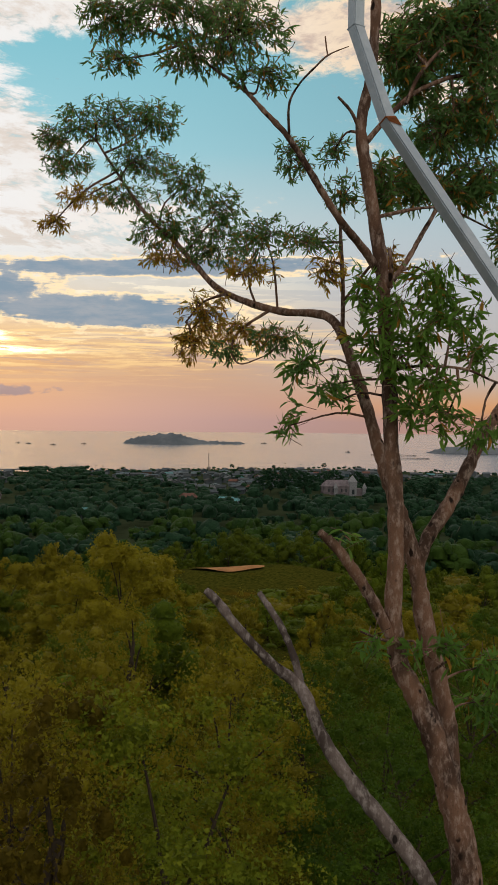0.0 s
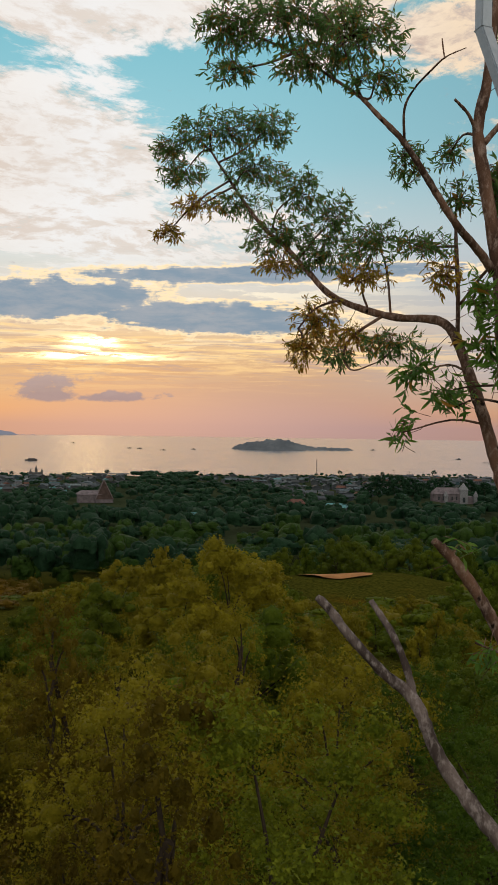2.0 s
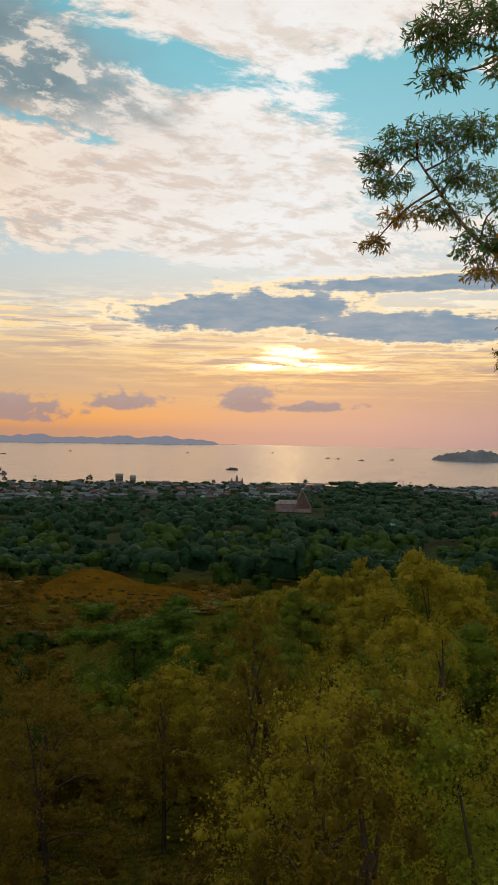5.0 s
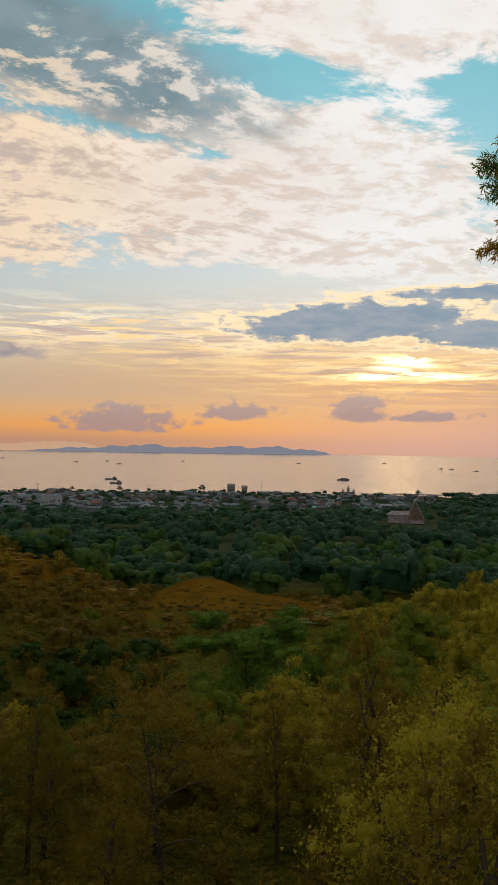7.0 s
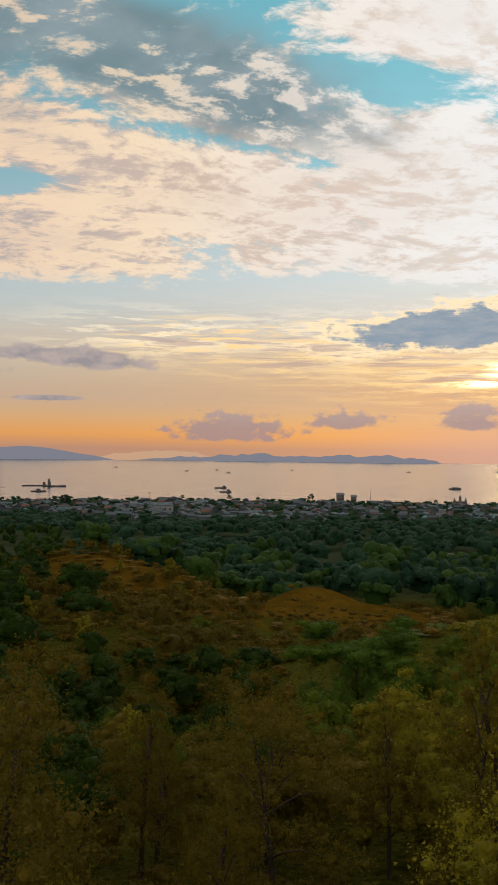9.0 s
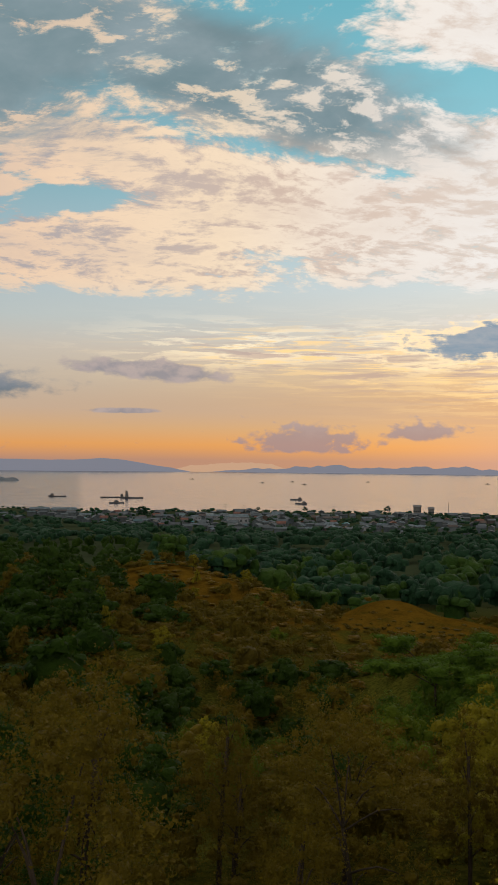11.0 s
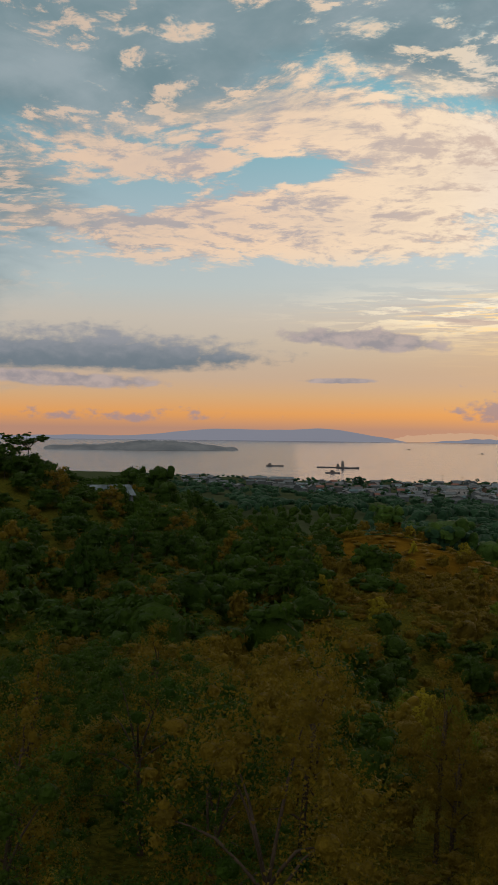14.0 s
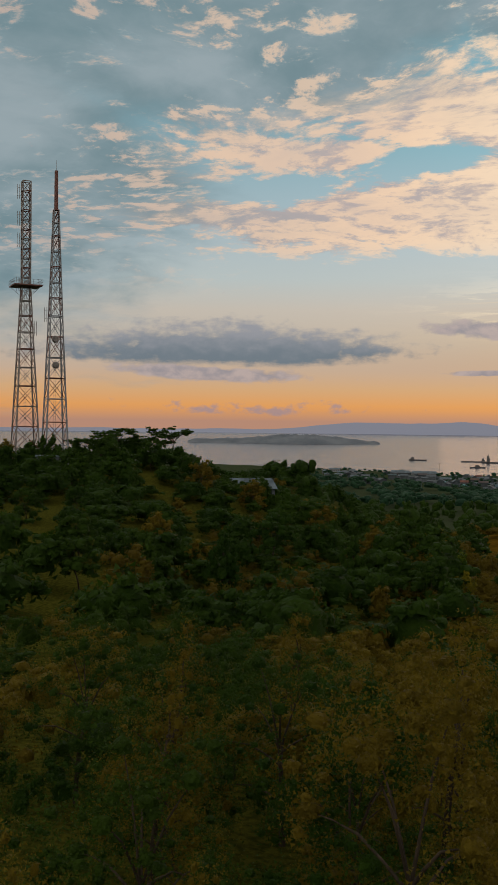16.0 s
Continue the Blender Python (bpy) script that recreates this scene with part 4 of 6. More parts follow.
browns, deeps = split(scatter(19, 50, 62, 255, 420, 3.0, lambda az, d: (33 <= az < 44 and d > 140 and rng.random() < 0.7) or (21 < az < 33 and 138 < d < 198 and rng.random() < 0.95) or (20 < az < 34 and 95 < d < 139 and rng.random() < 0.5) or rng.random() < (az - 42) / 8), 0.7)
thicket("hill_scrub", browns, M_RUSSET, "russet scrub dotted over the grassy hills", 260, 0.26, (0.8, 1.8), (2.0, 4.0), False)
thicket("hill_bushes", deeps, M_OLIVE, "olive bushes among the russet scrub", 300, 0.26, (1.2, 3.0), (2.6, 4.6), False)
thicket("fold_scrub", scatter(22.5, 31, 173, 182, 60, 1.2) + scatter(22, 30.5, 155, 162, 60, 1.2) + scatter(22, 32, 138, 147, 60, 1.4), M_OLIVE, "low dark scrub in the folds of the grassy hill", 60, 0.26, (0.4, 0.8), (1.2, 2.2), False)
thicket("spur_scrub", scatter(31.5, 43, 120, 215, 150, 2.4), M_RUSSET, "low russet brush over the grassy spur", 60, 0.30, (0.4, 0.9), (2.0, 4.4), False)
thicket("hill_trees", scatter(21, 50, 66, 240, 120, 4.0, lambda az, d: 20 < az < 34 and 95 < d < 198), M_OLIVE, "small olive trees on the lower slopes of the hills", 520, 0.34, (2.2, 4.6), (3.2, 5.2), False)
thicket("gully_trees", scatter(31, 42, 58, 92, 34, 3.8) + scatter(43, 52, 150, 200, 26, 4.0), M_GREEN, "dark green trees in the gully below the hills", 600, 0.32, (2.6, 5.0), (3.4, 5.6), False)
thicket("ridge_woods", scatter(40, 80, 64, 345, 430, 5.2, lambda az, d: (rng.random() < (48 - az) / 8 and d < 260) or (55.3 < az < 59.3 and 185 < d < 218)), M_GREEN, "green woods over the left-hand ridge", 560, 0.62, (4.0, 7.0), (6.0, 9.5), False)
thicket("hilltop_bushes", scatter(59.3, 74, 140, 200, 56, 4.2) + scatter(55.5, 59.3, 186, 206, 24, 2.2) + scatter(49, 60, 84, 186, 70, 4.6), M_GREEN, "low green bushes over the hilltop", 420, 0.42, (2.0, 3.4), (4.0, 6.5), False)
thicket("lower_scrub", scatter(31, 60, 62, 150, 300, 3.0), M_OLIVE, "olive-brown scrub over the lower slopes", 390, 0.20, (1.6, 3.2), (2.6, 4.6), False)
tagged(set_at(forest_tree(33, 9.5, 12.0, M_MOSS, 3600, 0.40, "bushy"), 34.2, 236, 1.0, 0), "large round green tree behind the bare spur", "tree")
tagged(set_at(forest_tree(31, 7.4, 8.2, M_SHADE, 12000, 0.165, "flat"), 25.0, 58, 1.0, 0), "broad deep green rain tree in the hollow", "tree")
thicket("hollow_bushes", scatter(21.5, 28.5, 49, 57, 16, 2.4) + scatter(22, 28.5, 58, 76, 22, 3.0), M_SHADE, "deep green bushes under the rain tree", 1500, 0.17, (3.8, 5.4), (3.0, 4.6), False)
for az, d, up in ((65.3, 192, -0.42), (62.0, 194, -0.32), (63.4, 196, -0.95), (64.3, 199, -1.0), (66.9, 198, -1.0)):
    foot = at(az, d)
    tall = EYE + d * math.tan(radians(up)) - float(land(foot.x, foot.y))
    tagged(set_at(forest_tree(int(az * 10), tall, 9.0, M_GREEN, 1500, 0.30, "flat"), az, d), "umbrella-shaped tree on the hilltop beside the towers", "tree", "umbrella trees")
# the bright bush below the near tree, and the large olive tree behind it
tagged(set_at(forest_tree(41, 7.0, 3.9, M_BUSH, 26000, 0.070, "bushy"), 1.6, 11.2, 1.10, 20), "bushy yellow-green tree below the near tree", "tree")
tagged(set_at(forest_tree(42, 8.4, 7.0, M_YELLOW, 14000, 0.19, "bushy"), 8.0, 50, 1.0, 70), "large rounded olive tree rising above its neighbours", "tree")


def in_town(az, d):
    """Whether the streets of the town lie at a bearing and distance."""
    right = (az < 9.5) & (d > np.interp(az, (-14, -6, -2, 2, 5, 9.5), (900, 840, 650, 640, 800, 950)))
    left = (az > 13.5) & (d > np.interp(az, (13.5, 17, 24, 36, 44, 52), (840, 730, 720, 680, 760, 880)))
    return right | left


def far_woods():
    """The wooded plain behind the slope: one mass of crowns near the hill, another towards the town."""
    rng = np.random.default_rng(77)
    near, far, crest = [], [], []
    n = 3700
    az = rng.uniform(-20, 66, n)
    d = np.sqrt(rng.uniform(0, 1, n) ** 1.1 * (1030.0 ** 2 - 215.0 ** 2) + 215.0 ** 2)
    edge = np.arange(-18, 56, 0.30)
    az, d = np.concatenate([az, edge]), np.concatenate([d, shore(edge) - rng.uniform(14, 60, len(edge))])
    x, y = -d * np.sin(np.radians(az)), d * np.cos(np.radians(az))
    z = land(x, y)
    keep = (z > 0.8) & (d < shore(az) - 12)
    keep &= ~(((az > 13.6) & (az < 17.4) & (d > 530) & (d < 650)) | ((az > -7.2) & (az < -4.2) & (d > 600) & (d < 700)))
    streets = in_town(az, d)
    keep[:n] &= rng.random(n) < np.where(streets[:n], 0.85, 1.0)
    keep[n:] &= rng.random(len(edge)) < np.where(streets[n:], 0.9, 1.0)
    for xx, yy, zz, dd, low, side in zip(x[keep], y[keep], z[keep], d[keep], streets[keep], az[keep] > 42.5):
        side = side and dd < 560
        grove = 0.75 + 0.7 * (noise.noise((xx * 0.012, yy * 0.012, 3.0)) + 0.5)
        w = rng.uniform(7, 16) * (0.55 if low else 0.62 if side else 1.0)
        h = min(float(np.interp(dd, (380, 650), (14.0, 7.5))), w * rng.uniform(0.62, 0.95) * grove) * (0.70 if low else 1.0)
        lobes = [(0, 0, h * 0.48, w * 0.40, w * 0.40, h * 0.46)]
        for k in range(11 if dd < 340 else 6 if dd < 450 else 3):
            a = rng.uniform(0, 6.28)
            lobes.append((w * 0.30 * math.cos(a), w * 0.30 * math.sin(a), h * rng.uniform(0.45, 0.78), w * rng.uniform(0.10, 0.24), w * rng.uniform(0.10, 0.24), h * rng.uniform(0.11, 0.24)))
        v, f = leafy(rng, lobes, 260 if dd < 340 else 80 if dd < 450 else 20 if not low else 10, 0.5 if dd < 340 else 0.8 if dd < 450 else 1.2, 0.8, 0.6, 0.80 if dd < 340 else 0.86, 9)
        (crest if side else near if dd < 430 and rng.random() < 0.6 else far).append((v + (xx, yy, zz), f))
    v, f = merged(near)
    tagged(new("plain_woods", mesh_of("plain_woods", v, f, M_WOOD, True)), "green rounded trees on the plain below the hill", "woods", kind="stuff")
    v, f = merged(crest)
    tagged(new("crest_woods", mesh_of("crest_woods", v, f, M_GREEN, True)), "green woods over the shoulder of the ridge", "woods", kind="stuff")
    v, f = merged(far)
    tagged(new("far_woods", mesh_of("far_woods", v, f, M_DARK, True)), "dark green woods covering the plain before the town", "woods", kind="stuff")


far_woods()


# ---- the near tree, measured from the eye's place ----
near_tree = new("tree")
near_tree.location = (1.93, 7.88, 0.0)
tagged(near_tree, "slender leaning tree with grey-brown bark and narrow drooping leaves", "tree")
FOOT = Vector((1.93, 7.88, 0.0))
BOUGHS = []


def limb(name, rows, mat=M_BARK, sides=7, label="", knobs=0.05):
    """A limb along (x, y, height over the eye, radius)."""
    pts = [(x - FOOT.x, y - FOOT.y, EYE + z, r) for x, y, z, r in rows]
    BOUGHS.append(curve_points(pts, 6 * len(pts)))
    v, f = tube(pts, 6 * len(pts), sides, knobs, len(BOUGHS))
    return child(name, mesh_of(name, v, f, mat, True), near_tree, label)


limb("trunk", [
    (1.95, 7.86, -12.60, 0.190), (1.93, 7.88, -5.43, 0.149), (1.90, 7.91, -4.20, 0.132), (1.82, 7.92, -3.54, 0.123), (1.70, 7.93, -3.07, 0.115),
    (1.56, 7.94, -2.60, 0.102), (1.41, 7.95, -2.27, 0.089), (1.27, 7.96, -1.99, 0.079), (1.22, 7.97, -1.56, 0.074), (1.24, 7.98, -1.09, 0.072),
    (1.23, 7.99, -0.62, 0.068), (1.19, 8.00, -0.19, 0.066), (1.17, 8.01, 0.28, 0.062), (1.13, 8.02, 0.75, 0.060), (1.11, 8.03, 1.17, 0.057),
    (1.03, 8.04, 1.69, 0.055), (0.95, 8.05, 2.16, 0.051), (0.91, 8.06, 2.49, 0.049), (0.98, 8.07, 2.87, 0.045), (1.02, 8.08, 3.30, 0.043),
    (1.03, 8.09, 3.72, 0.038), (1.05, 8.10, 4.20, 0.030),
], M_BARK, 12, "")
limb("stem", [
    (1.77, 8.08, -3.22, 0.072), (1.75, 8.19, -2.68, 0.081), (1.66, 8.25, -2.21, 0.082), (1.56, 8.31, -1.78, 0.080), (1.49, 8.32, -1.38, 0.078),
    (1.42, 8.33, -1.09, 0.072), (1.32, 8.33, -0.77, 0.065), (1.24, 8.39, -0.55, 0.061), (1.16, 8.50, -0.26, 0.057), (1.06, 8.60, 0.12, 0.054),
    (0.95, 8.71, 0.48, 0.050), (0.84, 8.82, 0.81, 0.046), (0.70, 9.02, 1.00, 0.040), (0.31, 9.33, 1.07, 0.036), (-0.02, 9.63, 1.19, 0.035),
    (-0.34, 9.83, 1.36, 0.033), (-0.59, 10.04, 1.64, 0.029), (-0.81, 10.24, 1.90, 0.027), (-1.13, 10.45, 2.22, 0.022), (-1.43, 10.56, 2.64, 0.016),
    (-1.71, 10.57, 3.06, 0.011),
], M_BARK, 11, "")
limb("limb", [
    (1.46, 8.32, -1.29, 0.070), (1.57, 8.38, -1.03, 0.063), (1.78, 8.49, -0.73, 0.061), (1.97, 8.59, -0.40, 0.058), (2.13, 8.70, -0.11, 0.054),
    (2.30, 8.80, 0.12, 0.048), (2.54, 8.91, 0.48, 0.040), (2.75, 9.02, 0.91, 0.031),
], M_BARK, 10, "")
limb("broken_limb", [
    (1.19, 7.91, -1.77, 0.049), (1.01, 7.87, -1.43, 0.049), (0.80, 7.78, -1.12, 0.046), (0.67, 7.73, -0.97, 0.040), (0.58, 7.68, -0.89, 0.029),
], M_BARK, 9, "broken-off limb with a ragged end")
limb("dead_limb", [
    (1.63, 7.61, -4.05, 0.076), (1.43, 7.67, -3.64, 0.070), (1.18, 7.73, -3.32, 0.067), (0.87, 7.79, -2.95, 0.063), (0.64, 7.84, -2.62, 0.057),
    (0.51, 7.90, -2.31, 0.054), (0.40, 7.95, -2.17, 0.050), (0.19, 7.96, -2.01, 0.043), (-0.09, 7.96, -1.71, 0.041), (-0.25, 7.97, -1.51, 0.038),
    (-0.35, 7.97, -1.42, 0.032),
], M_DEAD, 10, "bare dead limb, weathered grey")
limb("dead_branch", [
    (0.46, 7.95, -2.21, 0.035), (0.40, 8.01, -1.99, 0.032), (0.30, 8.06, -1.76, 0.032), (0.19, 8.12, -1.59, 0.028), (0.10, 8.17, -1.47, 0.025),
], M_DEAD, 8, "bare dead side branch, weathered grey")
limb("branch", [
    (1.06, 8.03, 1.28, 0.041), (0.93, 7.93, 1.43, 0.036), (0.72, 7.74, 1.62, 0.032), (0.56, 7.64, 1.83, 0.030), (0.38, 7.55, 2.09, 0.026),
    (0.26, 7.55, 2.26, 0.024), (0.10, 7.66, 2.46, 0.021), (-0.07, 7.86, 2.70, 0.016), (-0.30, 8.07, 2.93, 0.013), (-0.62, 8.27, 3.22, 0.009),
], M_BARK, 7, "")
limb("branch", [
    (0.29, 7.55, 2.24, 0.012), (0.28, 7.36, 2.42, 0.010), (0.35, 7.26, 2.54, 0.008), (0.46, 7.06, 2.60, 0.008), (0.55, 6.96, 2.65, 0.006),
    (0.69, 6.96, 2.71, 0.003),
], M_BARK, 7, "")
limb("branch", [
    (-0.03, 7.86, 2.65, 0.013), (-0.13, 7.87, 2.88, 0.011), (-0.22, 7.87, 3.16, 0.009), (-0.36, 7.88, 3.39, 0.007),
], M_BARK, 7, "")
limb("branch", [
    (0.54, 6.96, 2.64, 0.006), (0.53, 6.96, 2.70, 0.006), (0.52, 6.96, 2.78, 0.005),
], M_BARK, 7, "")
limb("branch", [
    (0.85, 8.82, 0.81, 0.022), (0.85, 8.83, 1.24, 0.020), (0.82, 8.74, 1.58, 0.020), (0.81, 8.74, 1.79, 0.014),
], M_BARK, 7, "")
limb("branch", [
    (0.87, 8.83, 1.13, 0.014), (1.03, 8.53, 1.35, 0.014), (1.04, 8.23, 1.35, 0.013),
], M_BARK, 7, "")
limb("branch", [
    (0.20, 9.43, 1.10, 0.017), (-0.10, 9.42, 0.89, 0.013), (-0.18, 9.32, 0.69, 0.011), (-0.09, 9.21, 0.55, 0.008), (0.15, 9.22, 0.63, 0.006),
], M_BARK, 7, "")
limb("branch", [
    (-0.25, 9.73, 1.29, 0.016), (-0.48, 9.73, 1.20, 0.011), (-0.65, 9.72, 1.00, 0.009),
], M_BARK, 7, "")
limb("branch", [
    (1.16, 8.03, 1.15, 0.026), (1.32, 8.13, 1.37, 0.024), (1.45, 8.24, 1.59, 0.021), (1.60, 8.34, 1.85, 0.017), (1.76, 8.45, 2.23, 0.012),
], M_BARK, 7, "")
limb("branch", [
    (1.07, 8.04, 1.72, 0.018), (1.24, 8.14, 1.78, 0.017), (1.45, 8.24, 1.84, 0.013), (1.69, 8.34, 1.88, 0.010),
], M_BARK, 7, "")
limb("branch", [
    (1.19, 8.01, 0.44, 0.017), (1.43, 7.91, 0.47, 0.013), (1.76, 7.81, 0.44, 0.011), (2.04, 7.81, 0.33, 0.009), (2.39, 7.81, 0.28, 0.007),
], M_BARK, 7, "")
limb("branch", [
    (0.96, 8.05, 2.35, 0.026), (1.16, 8.16, 2.60, 0.024), (1.39, 8.27, 2.83, 0.021), (1.68, 8.37, 2.99, 0.019), (1.99, 8.47, 3.10, 0.015),
    (2.27, 8.58, 3.34, 0.012),
], M_BARK, 7, "")
limb("branch", [
    (1.30, 8.16, 2.70, 0.017), (1.44, 8.27, 3.00, 0.017), (1.72, 8.38, 3.33, 0.015), (2.09, 8.48, 3.67, 0.012), (2.33, 8.49, 4.02, 0.010),
], M_BARK, 7, "")
limb("branch", [
    (1.73, 8.37, 2.99, 0.013), (1.74, 8.36, 2.69, 0.011), (1.68, 8.36, 2.50, 0.010), (1.81, 8.35, 2.30, 0.008),
], M_BARK, 7, "")
limb("branch", [
    (0.91, 8.06, 2.42, 0.018), (0.82, 7.96, 2.56, 0.015), (0.70, 7.86, 2.65, 0.011),
], M_BARK, 7, "")
limb("branch", [
    (1.14, 7.93, 1.44, 0.016), (1.16, 7.93, 1.30, 0.018), (1.16, 7.98, 1.12, 0.022),
], M_BARK, 7, "")
limb("branch", [
    (1.23, 7.86, -1.82, 0.015), (1.03, 7.56, -1.71, 0.011), (0.88, 7.37, -1.62, 0.007),
], M_BARK, 7, "")
limb("branch", [
    (1.59, 8.15, -2.13, 0.015), (1.71, 7.96, -1.96, 0.011), (1.83, 7.86, -1.82, 0.007),
], M_BARK, 7, "")


def blades(rng, base, way, length, width, face):
    """Narrow sickle-shaped leaves from their stalks: four triangles each."""
    n = len(base)
    way = way / np.linalg.norm(way, axis=1)[:, None]
    side = np.cross(way, face)
    side /= np.linalg.norm(side, axis=1)[:, None] + 1e-9
    up = np.cross(side, way)
    bend = rng.uniform(-0.16, 0.16, n)[:, None]
    droop = rng.uniform(0.02, 0.16, n)[:, None]
    L, W = length[:, None], width[:, None] / 2

    def mid(f):
        return base + way * L * f + side * L * bend * 4 * f * (1 - f) - up * L * droop * f * f

    v = np.stack([base, mid(0.33) + side * W, mid(0.33) - side * W, mid(0.68) + side * W * 0.85, mid(0.68) - side * W * 0.85, mid(1.0)], 1)
    k = np.arange(n)[:, None, None] * 6
    f = k + np.array([(0, 2, 1), (1, 2, 4), (1, 4, 3), (3, 4, 5)])[None]
    return v.reshape(-1, 3), f.reshape(-1, 3)


def foliage_of(seed, clumps, leaf, cover, mat, single=0, label=""):
    """Leaf sprays filling clumps (x, y, height over the eye, half width, half height), with the twigs that carry them."""
    rng = np.random.default_rng(seed)
    base, way, size, twigs = [], [], [], []
    skeleton = np.vstack(BOUGHS)
    for x, y, z, rx, rz in clumps:
        c = np.array((x - FOOT.x, y - FOOT.y, EYE + z))
        k = np.argmin(((skeleton[:, :3] - c) ** 2).sum(1))
        a = skeleton[k, :3]
        if np.linalg.norm(a - c) > 0.12:
            bow = (a + c) / 2 + rng.normal(0, 0.04, 3) + (0, 0, 0.05)
            twigs.append(tube([(*a, 0.013), (*bow, 0.010), (*c, 0.006)], 7, 5, 0.05, seed))
        sprays = max(3, int(cover * math.pi * rx * rz / (0.5 * leaf * leaf * 0.22) / 9))
        for _ in range(sprays):
            d = rng.standard_normal(3)
            d /= np.linalg.norm(d)
            r = rng.random() ** 0.40
            p = c + d * (rx, 0.8 * min(rx, 0.35), rz) * r
            out = d * (1, 1, 0.8) + rng.normal(0, 0.45, 3) + (0, 0, -0.15)
            out /= np.linalg.norm(out)
            ln = leaf * rng.uniform(1.2, 2.2)
            q = p - out * ln
            if rng.random() < 0.8:
                twigs.append(tube([(*(q - out * ln * 0.5 + rng.normal(0, 0.02, 3)), 0.0035), (*q, 0.003), (*p, 0.0016)], 4, 3, 0.0, seed))
            m = int(rng.integers(6, 12))
            for j in range(m):
                f = (j + 0.5) / m
                turn = rng.standard_normal(3)
                base.append(q + (p - q) * f)
                way.append(out * 0.75 + turn * 0.55 + np.array((0, 0, -0.35)))
                size.append(leaf * rng.uniform(0.65, 1.2))
    base, way, size = np.array(base), np.array(way), np.array(size)
    face = rng.standard_normal((len(base), 3)) + np.array((0, -0.4, 0.9))
    pick = np.zeros(len(base), bool)
    if single:
        pick[rng.choice(len(base), min(single, len(base)), replace=False)] = True
    v, f = blades(rng, base[~pick], way[~pick], size[~pick], size[~pick] * rng.uniform(0.17, 0.26, (~pick).sum()), face[~pick])
    tagged(child("foliage", mesh_of("foliage", v, f, mat), near_tree, label), kind="stuff")
    v, f = merged(twigs)
    tagged(child("twig_mass", mesh_of("twig_mass", v, f, M_BARK), near_tree), kind="stuff")
    if single:
        for b, w, s in zip(base[pick], way[pick], size[pick]):
            ob = child("leaf", LEAF, near_tree)
            q = Vector(w).to_track_quat("Y", "Z").to_matrix().to_4x4()
            ob.matrix_basis = Matrix.Translation(b) @ q @ Matrix.Rotation(rng.uniform(0, 6.28), 4, "Y") @ Matrix.Scale(s, 4)


_r = np.random.default_rng(3)
LEAF = mesh_of("leaf", *blades(_r, np.zeros((1, 3)), np.array([[0.0, 1.0, 0.0]]), np.ones(1), np.full(1, 0.21), np.array([[0.0, 0.0, 1.0]])), M_LEAF)
foliage_of(100, [
    (-0.66, 8.18, 3.47, 0.81, 0.30), (-0.09, 7.87, 3.18, 0.44, 0.28), (-1.20, 8.28, 3.45, 0.34, 0.22), (-1.19, 8.17, 3.05, 0.26, 0.14),
    (0.06, 7.76, 2.78, 0.32, 0.14), (-0.46, 8.07, 3.05, 0.43, 0.19),
], 0.072, 2.1, M_LEAF, 0)
foliage_of(101, [
    (-1.62, 10.58, 3.28, 0.59, 0.28), (-1.10, 10.58, 3.28, 0.40, 0.26), (-2.17, 10.67, 3.11, 0.31, 0.19), (-2.04, 10.67, 2.83, 0.38, 0.19),
    (-1.22, 10.57, 2.82, 0.43, 0.25), (-1.34, 10.56, 2.44, 0.37, 0.17), (-0.70, 10.26, 2.50, 0.33, 0.33), (-0.30, 10.05, 2.16, 0.27, 0.32),
    (-0.87, 10.25, 2.02, 0.48, 0.25), (-0.38, 10.04, 1.80, 0.41, 0.25),
], 0.068, 1.8, M_LEAF, 0)
foliage_of(102, [
    (0.13, 9.04, 1.73, 0.35, 0.24), (0.53, 8.64, 1.61, 0.30, 0.18),
], 0.070, 1.8, M_LEAF, 0)
foliage_of(103, [
    (-0.23, 9.32, 0.66, 0.27, 0.14),
], 0.074, 1.6, M_LEAF, 0)
foliage_of(104, [
    (-1.83, 10.56, 2.44, 0.37, 0.16), (-2.21, 10.75, 2.20, 0.21, 0.16), (-0.87, 10.24, 1.74, 0.36, 0.17), (-0.02, 9.33, 1.46, 0.33, 0.16),
    (0.69, 8.63, 1.36, 0.20, 0.20), (-0.45, 9.73, 1.06, 0.32, 0.32), (-0.61, 9.62, 0.74, 0.23, 0.19), (-0.07, 9.42, 0.87, 0.33, 0.19),
    (1.19, 8.23, 1.35, 0.19, 0.19),
], 0.072, 1.7, M_BACKLIT, 40)
foliage_of(105, [
    (0.37, 8.66, 2.37, 0.24, 0.21), (0.73, 8.66, 2.43, 0.18, 0.18), (0.79, 8.45, 2.02, 0.17, 0.22), (0.30, 9.02, 0.78, 0.37, 0.19),
], 0.072, 1.5, M_LEAF, 0)
foliage_of(106, [
    (0.48, 8.31, 0.48, 0.30, 0.20), (0.76, 8.21, 0.33, 0.29, 0.19), (0.33, 8.20, -0.04, 0.14, 0.22), (0.76, 8.11, 0.18, 0.14, 0.12),
], 0.125, 1.3, M_FRESH, 150)
